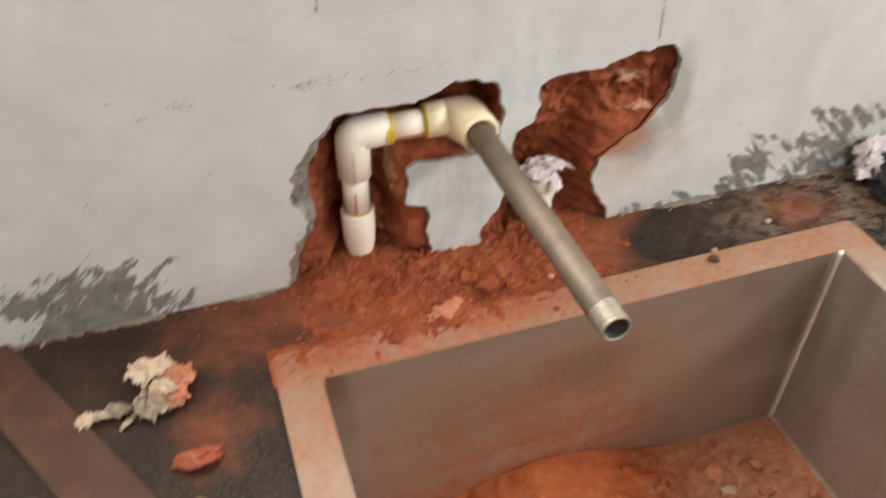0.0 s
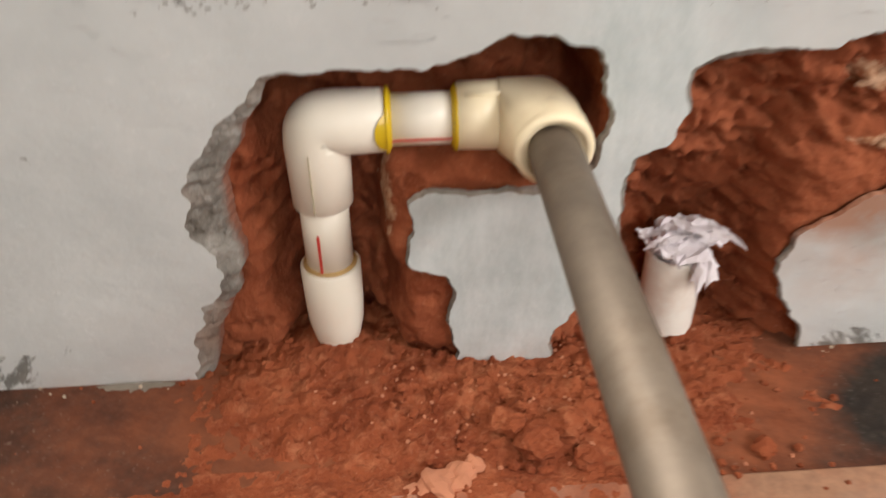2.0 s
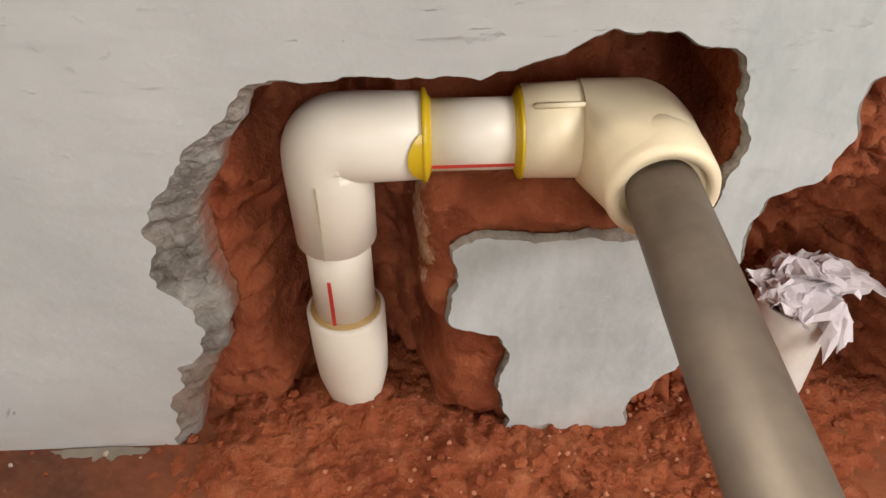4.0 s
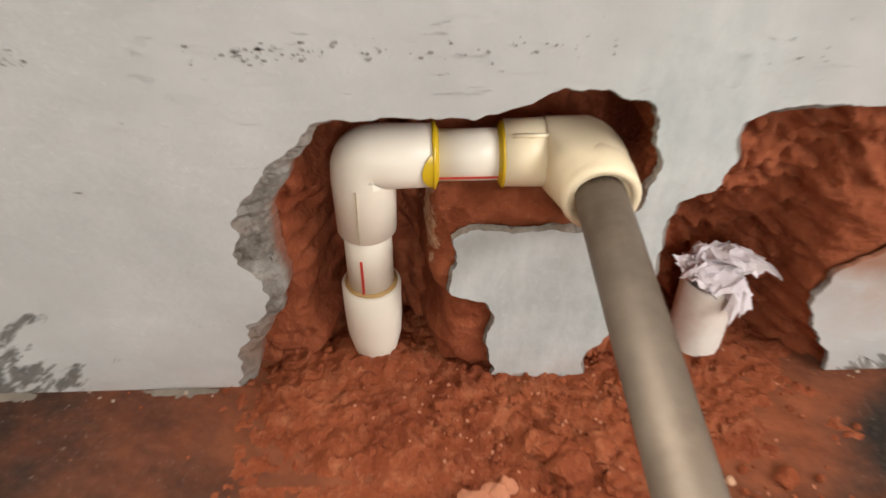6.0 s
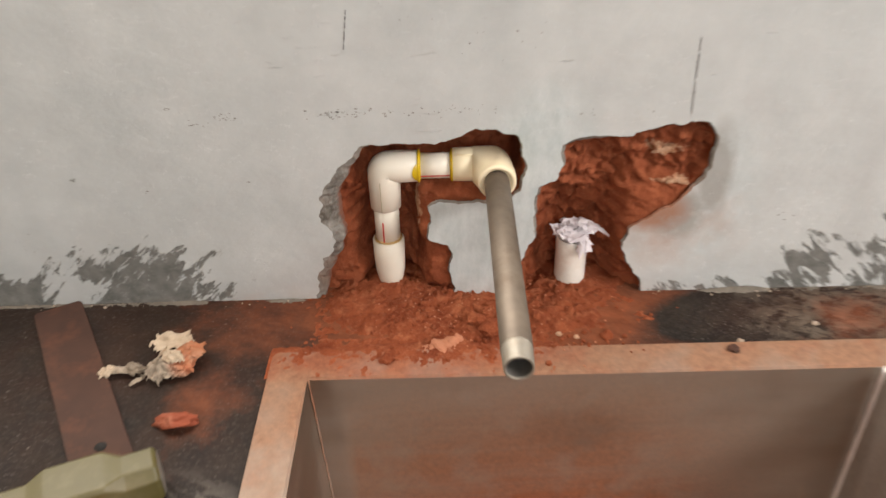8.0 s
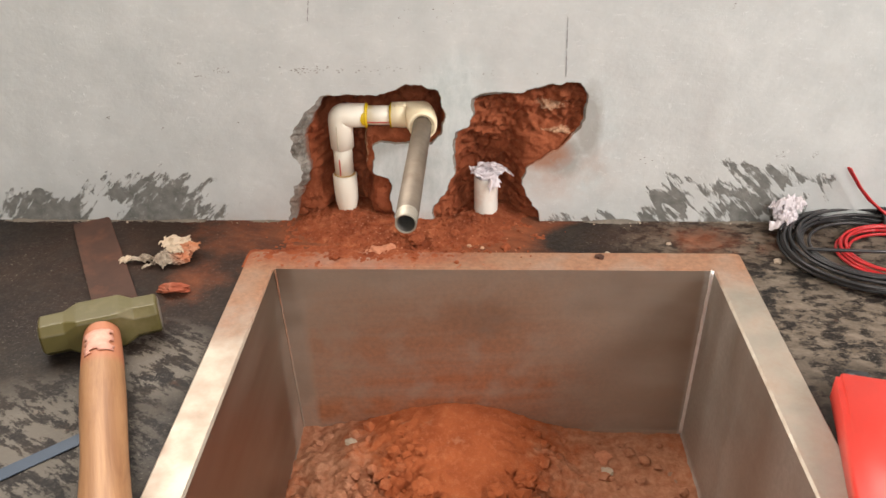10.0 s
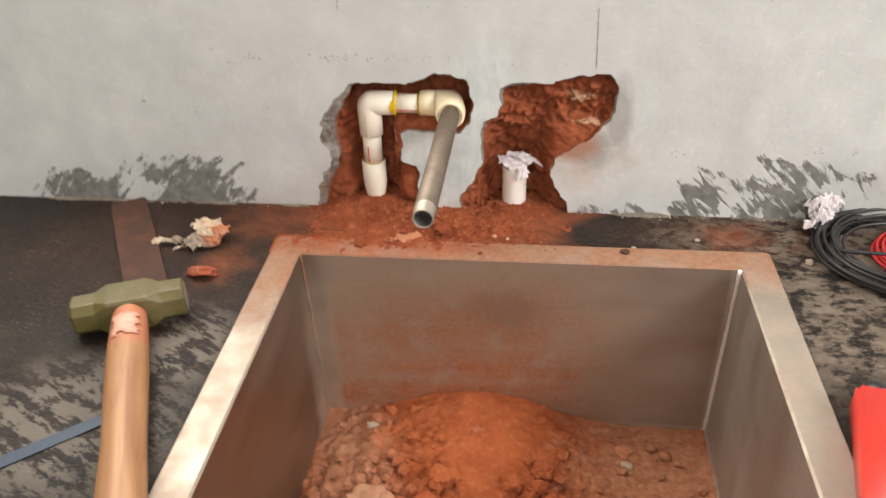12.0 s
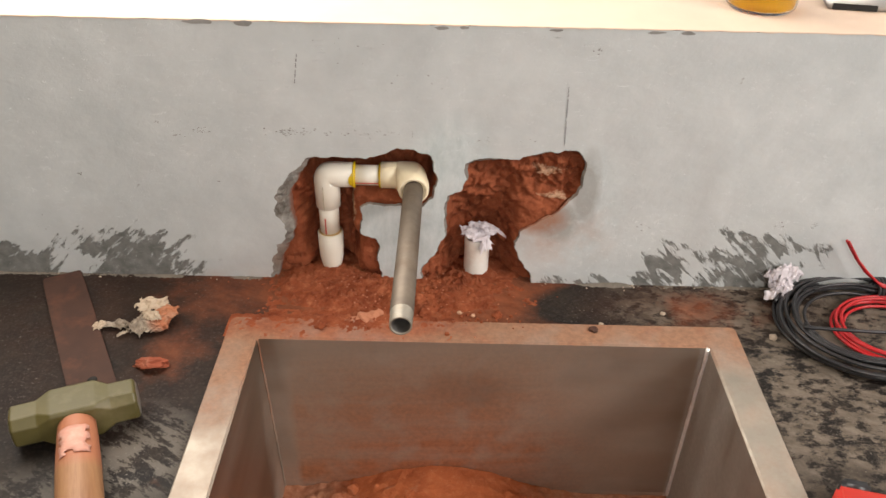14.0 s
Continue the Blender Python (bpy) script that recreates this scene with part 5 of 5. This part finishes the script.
def paper_thing(at, mat, label, sheets, strips=(), wads=()):
    """Crumpled paper: a wad below, folded sheets over it, torn strips."""
    ob = base("paper_plug" if "stuffed" in label else "crumpled_paper", at, label, "paper")
    for k, w in enumerate(wads):
        part("wad", crumple(bmesh.new(), w[:3], w[3:], at[0] * 40 + k * 3.3, 0.9, 4), mat, ob, "tightly crumpled wad", smooth=False)
    for k, f in enumerate(sheets):
        thick(part("torn_sheet", sheet(*f), mat, ob, "crumpled torn sheet", smooth=False), 0.0003)
    for k, f in enumerate(strips):
        thick(part("torn_strip", flap(bmesh.new(), *f, 3.0 + k * 1.7), mat, ob, "torn strip", smooth=False), 0.0003)
    return ob


paper_thing((STUB_X, STUB_Y, 0.05), PAPER, "crumpled lilac-white newspaper stuffed in the pipe stub",
            [((STUB_X - 0.001, STUB_Y - 0.001, 0.0535), 0.036, 0.034, 0.006, 3.3, 0.007, 0.3, 16), ((STUB_X + 0.008, STUB_Y - 0.012, 0.0515), 0.020, 0.018, 0.003, 8.1, 0.022, 0.5, 12, 0.25), ((STUB_X - 0.009, STUB_Y - 0.006, 0.0555), 0.024, 0.020, 0.005, 12.4, 0.008, 0.8, 12), ((STUB_X + 0.010, STUB_Y + 0.002, 0.0575), 0.030, 0.020, 0.005, 5.7, 0.006, -0.4, 14), ((STUB_X - 0.002, STUB_Y + 0.004, 0.0585), 0.024, 0.018, 0.005, 17.7, 0.006, 0.2, 12)],
            [((STUB_X - 0.013, STUB_Y - 0.006, 0.0565), (1, 0.25, 0), 0.022, 0.010, 0.002, 0.001), ((STUB_X - 0.006, STUB_Y + 0.003, 0.060), (1, -0.6, 0), 0.020, 0.010, 0.002, 0.004), ((STUB_X + 0.006, STUB_Y + 0.002, 0.060), (1, -0.30, 0), 0.026, 0.010, 0.001, 0.012)], [(STUB_X, STUB_Y, 0.049, 0.0108, 0.0108, 0.006)])

# ---------------------------------------------------------------- tools and litter on the left of the sink
bar_dir = Vector((0.094, -0.170, 0)).normalized()
bar_side = Vector((-bar_dir.y, bar_dir.x, 0))
BAR = Matrix(((bar_dir.x, bar_side.x, 0, -0.3475), (bar_dir.y, bar_side.y, 0, -0.0075), (0, 0, 1, 0), (0, 0, 0, 1)))
flat_bar = base("flat_steel_bar", (-0.30, -0.09, 0), "rusty brown flat steel strip lying on the worktop", "metal bar")
bm = bmesh.new()
pts = [(0.0, -0.019), (0.0, 0.018), (0.004, 0.0195), (0.10, 0.0205), (0.205, 0.0215), (0.211, 0.017), (0.213, 0.0), (0.211, -0.017), (0.205, -0.0205), (0.10, -0.0205), (0.004, -0.0205)]
loft(bm, [[BAR @ Vector((x, y, z)) for x, y in pts] for z in (0.0003, 0.0038)])
bmesh.ops.bevel(bm, geom=list(bm.edges), offset=0.0006, segments=2, affect="EDGES")
part("strip", bm, RUST, flat_bar, smooth=False)
for bx in (0.1865,):
    bm = bmesh.new()
    lathe(bm, BAR @ Vector((bx, 0.002, 0.0030)), (0, 0, 1), [(0, 0.0042), (0.0011, 0.0044)], 20)
    part("bolt_hole", bm, DARK, flat_bar, "drilled bolt hole")

H_C = Vector((-0.2455, -0.2250, 0.0190))
h_dir = Vector((0.926, 0.378, 0)).normalized()
h_back = Vector((-h_dir.y, h_dir.x, 0))
hammer = base("sledge_hammer", (H_C.x, H_C.y, 0), "olive green short sledge hammer with pale wooden handle", "hammer")


def octagon(at, half, cut, tall=1.0):
    pts = []
    for sy, sz in ((-1, -1), (1, -1), (1, 1), (-1, 1)):
        a, b = (half, half - cut) if sy * sz > 0 else (half - cut, half)
        for u, v in ((a, b), (b, a)):
            pts.append((sy * u, sz * v))
    pts = sorted(((0.88 * u, 0.88 * v) for u, v in pts), key=lambda p: math.atan2(p[1], p[0]))
    return [H_C + h_dir * at * 0.96 + h_back * u + Vector((0, 0, v * tall)) for u, v in pts]


bm = bmesh.new()
loft(bm, [octagon(a, h, c) for a, h, c in ((-0.0525, 0.0155, 0.007), (-0.0505, 0.0178, 0.008), (-0.030, 0.0182, 0.0085), (-0.0215, 0.0200, 0.0045), (-0.0185, 0.0205, 0.003), (0.0185, 0.0205, 0.003), (0.0215, 0.0200, 0.0045), (0.030, 0.0182, 0.0085), (0.0505, 0.0178, 0.008), (0.0525, 0.0155, 0.007))])
bmesh.ops.bevel(bm, geom=[e for e in bm.edges], offset=0.0007, segments=1, affect="EDGES")
head = part("head", bm, HAMMER, hammer, "olive painted forged steel head", smooth=False)
for end in (-1, 1):
    bm = bmesh.new()
    loft(bm, [octagon(end * 0.0526, 0.0148, 0.0066), octagon(end * 0.0531, 0.0138, 0.006)])
    part("striking_face", bm, WORN, head, "worn bare metal striking face", smooth=False)
bm = bmesh.new()
rings = []
for i in range(41):
    t = i / 40
    p = H_C - h_back * (0.012 + 0.30 * t)
    p.z = 0.0190 - 0.001 * t
    w = 0.0150 + 0.0028 * min(1.0, t * 3) + 0.0008 * math.sin(t * 9) - 0.001 * max(0.0, t - 0.8)
    hgt = min(p.z - 0.0008, w * (1.0 if t < 0.1 else 0.98))
    ring = []
    for k in range(32):
        a = 2 * math.pi * k / 32
        carve = 1 + 0.035 * noise.noise((math.cos(a) * 2.2, math.sin(a) * 2.2, t * 6))
        ring.append(p + h_dir * math.cos(a) * w * carve + Vector((0, 0, math.sin(a) * hgt * min(1.0, carve))))
    rings.append(ring)
loft(bm, rings)
handle = part("handle", bm, WOOD, hammer, "pale carved wooden handle, reddish near the head")
bm = bmesh.new()
rows = []
for i in range(9):
    t = i / 8
    p = H_C - h_back * (0.034 + 0.030 * t)
    row = []
    for k in range(9):
        a = radians(48 + 84 * k / 8 + 7 * noise.noise((i * 0.9, k * 0.3, 4)))
        row.append(bm.verts.new(p + h_dir * math.cos(a) * 0.0180 + Vector((0, 0, math.sin(a) * 0.0180)) + h_back * 0.002 * noise.noise((i, k * 1.3, 2))))
    rows.append(row)
for i in range(8):
    for k in range(8):
        if noise.noise((i * 0.55, k * 0.55, 9)) > -0.16 - 0.6 * (0 < i < 7 and 0 < k < 7):
            bm.faces.new((rows[i][k], rows[i][k + 1], rows[i + 1][k + 1], rows[i + 1][k]))
thick(part("paper_label", bm, LABEL, handle, "torn pink paper label"), 0.0003)

litter = paper_thing((-0.236, -0.080, 0.0), PAPER_OLD, "crumpled dirty paper stained with red dust on the worktop",
                     [((-0.233, -0.094, 0.010), 0.030, 0.026, 0.008, 21.0, 0.012, 0.5), ((-0.252, -0.090, 0.006), 0.022, 0.014, 0.005, 27.2, 0.006, -0.2, 20)],
                     [((-0.256, -0.091, 0.005), (-1, -0.1, 0), 0.022, 0.011, 0.002, 0.003), ((-0.246, -0.100, 0.004), (-0.7, -0.6, 0), 0.011, 0.005, 0.001, 0.002)], [(-0.220, -0.088, 0.006, 0.012, 0.013, 0.007)])
for mat, label, f in ((PAPER_CREAM, "torn cream paper flake", ((-0.232, -0.064, 0.010), 0.036, 0.030, 0.004, 24.5, 0.004, 0.35, 26)), (PAPER_CREAM, "torn cream paper flake", ((-0.224, -0.087, 0.016), 0.024, 0.017, 0.004, 30.1, 0.006, -0.5, 20)),
                      (PAPER_RED, "paper flake covered with orange-red dust", ((-0.212, -0.078, 0.013), 0.027, 0.027, 0.004, 33.4, 0.007, 0.2, 24)), (PAPER_CREAM, "torn cream paper flake", ((-0.276, -0.093, 0.006), 0.013, 0.015, 0.003, 36.1, 0.004, 0.0, 16))):
    thick(part("torn_sheet", sheet(*f), mat, litter, label, smooth=False), 0.0004)
paper_thing((0.432, -0.014, 0.0), PAPER, "crumpled lilac-white newspaper against the wall beside the cable",
            [((0.432, -0.013, 0.029), 0.034, 0.018, 0.013, 41.0, 0.014, 0.1, 22), ((0.426, -0.024, 0.010), 0.028, 0.024, 0.008, 44.4, 0.008, 0.7, 22), ((0.443, -0.012, 0.032), 0.022, 0.016, 0.010, 47.3, 0.012, -0.3, 18), ((0.421, -0.012, 0.028), 0.020, 0.016, 0.012, 50.3, 0.012, 0.4, 18), ((0.434, -0.018, 0.018), 0.029, 0.020, 0.010, 53.9, 0.010, 0.9, 20)], (), [(0.432, -0.014, 0.015, 0.011, 0.009, 0.015)])

bm = lump(bmesh.new(), (0, 0, 0), 1.0, 63.0, 1.0, 3)
for v in bm.verts:
    w = Vector((v.co.x * 0.016, v.co.y * 0.006 + 0.004 * abs(v.co.x), v.co.z * 0.0045 + 0.003 * (1 - abs(v.co.x))))
    v.co = Vector((-0.208, -0.150, 0.0045)) + w + Vector((0.0016 * noise.noise(v.co * 4), 0.0016 * noise.noise(v.co * 4.3 + Vector((3, 0, 0))), 0.001 * noise.noise(v.co * 5)))
    v.co.z = max(0.0003, v.co.z)
thing("brick_shard", bm, CHIP_MAT, "jagged orange-red broken brick shard on the worktop", "shard", smooth=False)

# hacksaw blade
bl_dir = Vector((0.050, 0.043, 0)).normalized()
bl_side = Vector((-bl_dir.y, bl_dir.x, 0))
bm = bmesh.new()
pts = [(0, 0)] + [(0.0, 0.012), (0.28, 0.012), (0.284, 0.006), (0.28, 0.0)]
teeth = [(0.278 - i * 0.0022 - (0.0011 if k else 0), -0.0009 if k else 0.0) for i in range(125) for k in (0, 1)]
ring = [Vector((-0.400, -0.515, 0)) + bl_dir * x + bl_side * y for x, y in pts[1:] + teeth]
loft(bm, [[p + Vector((0, 0, z)) for p in ring] for z in (0.0004, 0.0012)])
thing("hacksaw_blade", bm, BLUE, "worn blue hacksaw blade lying flat on the worktop", "saw blade", smooth=False)

bm = bmesh.new()
lathe(bm, (-0.463, -0.225, 0.0132), (0.55, 0.8, 0), [(0, 0.004), (0.002, 0.009), (0.03, 0.0122), (0.055, 0.0125), (0.062, 0.009), (0.064, 0.004)], 28)
plug = base("screwdriver", (-0.40, -0.2, 0), "orange plastic screwdriver handle on the worktop", "screwdriver")
part("grip", bm, ORANGE, plug, "orange plastic grip")
bm = bmesh.new()
lathe(bm, (-0.463, -0.225, 0.0132), (-0.55, -0.8, 0), [(-0.001, 0.003), (0.10, 0.003), (0.104, 0.002)], 16)
part("shank", bm, GREY_METAL, plug, "steel shank")

# ---------------------------------------------------------------- cable, red case and things on the sill
coil = base("cable_coil", (0.508, -0.078, 0), "coil of black and red electric wire on the worktop", "cable")


def loop_points(cx, cy, rx, ry, z, turns, seed, jitter):
    n = int(72 * turns)
    out = []
    for i in range(n + 1):
        a = 2 * math.pi * i / 72 + seed
        w = 1 + jitter * noise.noise((i / 30, seed, 1.0))
        out.append((cx + rx * w * math.cos(a), cy + ry * w * math.sin(a), z + 0.0035 * noise.noise((i / 40, seed, 5.0)) + 0.002))
    return out


for i in range(12):
    bm = bmesh.new()
    tube(bm, loop_points(0.508 + 0.003 * math.sin(i * 2.1), -0.072 + 0.003 * math.cos(i * 1.3), 0.096 - 0.0052 * (i % 7), 0.082 - 0.0045 * (i % 7), 0.0035 + 0.0040 * (i // 4) + 0.001 * (i % 2), 1.02, i * 1.9, 0.09), 0.0018, 8)
    part("black_loop", bm, BLACK_WIRE, coil, "loop of black wire")
bm = bmesh.new()
tube(bm, [(0.43 + 0.16 * t, -0.088 - 0.012 * math.sin(t * 3.1) + 0.01 * t, 0.018 + 0.002 * math.sin(t * 5)) for t in [i / 24 for i in range(25)]], 0.0019, 8)
part("black_loop", bm, BLACK_WIRE, coil, "loose strand of black wire")
for i in range(5):
    bm = bmesh.new()
    tube(bm, loop_points(0.527 + 0.002 * i, -0.076, 0.060 - 0.0050 * (i % 3), 0.050 - 0.003 * (i % 3), 0.004 + 0.004 * (i // 3), 1.02, 0.5 + i * 1.1, 0.08), 0.0017, 8)
    part("red_loop", bm, RED_WIRE, coil, "loop of red wire")
bm = bmesh.new()
tube(bm, [(0.487, -0.012, 0.073), (0.492, -0.012, 0.066), (0.503, -0.013, 0.051), (0.516, -0.015, 0.036), (0.532, -0.018, 0.024), (0.552, -0.022, 0.017), (0.575, -0.030, 0.012)], 0.0014, 8)
tube(bm, [(0.4885, -0.014, 0.073), (0.4945, -0.014, 0.0645), (0.505, -0.015, 0.0495), (0.519, -0.017, 0.035), (0.535, -0.021, 0.022), (0.555, -0.026, 0.015), (0.578, -0.034, 0.010)], 0.0014, 8)
part("red_tail", bm, RED_WIRE, coil, "two red wire ends sticking up")
bm = bmesh.new()
for k in range(3):
    tube(bm, [(0.536 + k * 0.004, -0.012 + 0.011 * math.cos(a), 0.011 + 0.0115 * math.sin(a)) for a in [2 * math.pi * i / 20 for i in range(21)]], 0.0018, 8)
part("tie", bm, BLACK_PLASTIC, coil, "black wire twisted round as a tie")

CASE = pose(0.381, -0.292, 0, 0, 0, -13.5)
case = base("tool_case", (0.42, -0.38, 0), "bright red plastic tool with black cap on the worktop", "tool")
bm = bmesh.new()
box(bm, 0.0, 0.075, -0.21, 0.0, 0.0004, 0.030, 0.004, CASE)
part("body", bm, RED_PLASTIC, case, "bright red plastic body")
bm = bmesh.new()
box(bm, 0.008, 0.030, 0.001, 0.016, 0.0004, 0.022, 0.003, CASE)
part("cap", bm, BLACK_PLASTIC, case, "black plastic cap")

BX, BY, BR = 0.370, 0.070, 0.0335
bottle = base("oil_bottle", (BX, BY, SILL_Z), "clear plastic bottle with a little amber oil", "bottle")
bm = bmesh.new()
z0 = SILL_Z + 0.0004
lathe(bm, (BX, BY, z0), (0, 0, 1), [(0.0, BR - 0.006), (0.0008, BR - 0.003), (0.004, BR), (0.12, BR), (0.145, BR - 0.008), (0.165, 0.014), (0.185, 0.013), (0.185, 0.012), (0.164, 0.0125), (0.144, BR - 0.0095), (0.12, BR - 0.0015), (0.005, BR - 0.0015), (0.002, BR - 0.004)], 48)
part("shell", bm, GLASS, bottle)
bm = bmesh.new()
lathe(bm, (BX, BY, z0), (0, 0, 1), [(0.0022, BR - 0.0046), (0.0052, BR - 0.0017), (0.014, BR - 0.0017), (0.0141, 0.001)], 48)
part("oil", bm, OIL, bottle, "shallow amber oil")
bm = bmesh.new()
lathe(bm, (BX, BY, z0 + 0.172), (0, 0, 1), [(0, 0.0155), (0.018, 0.0155), (0.020, 0.014)], 32)
part("cap", bm, RED_PLASTIC, bottle, "plastic screw cap")

bracket = base("metal_bracket", (0.46, 0.06, SILL_Z), "flat grey metal bracket lying on the sill", "bracket")
m4 = pose(0.434, 0.066, SILL_Z, 0, 0, -9)
bm = bmesh.new()
box(bm, 0.0, 0.16, 0.0, 0.05, 0.0004, 0.008, 0.0012, m4)
part("plate", bm, GREY_METAL, bracket)
bm = bmesh.new()
box(bm, 0.004, 0.045, -0.0012, 0.0, 0.001, 0.0065, 0.0, m4)
part("slot", bm, DARK, bracket, "dark slot in the edge", smooth=False)
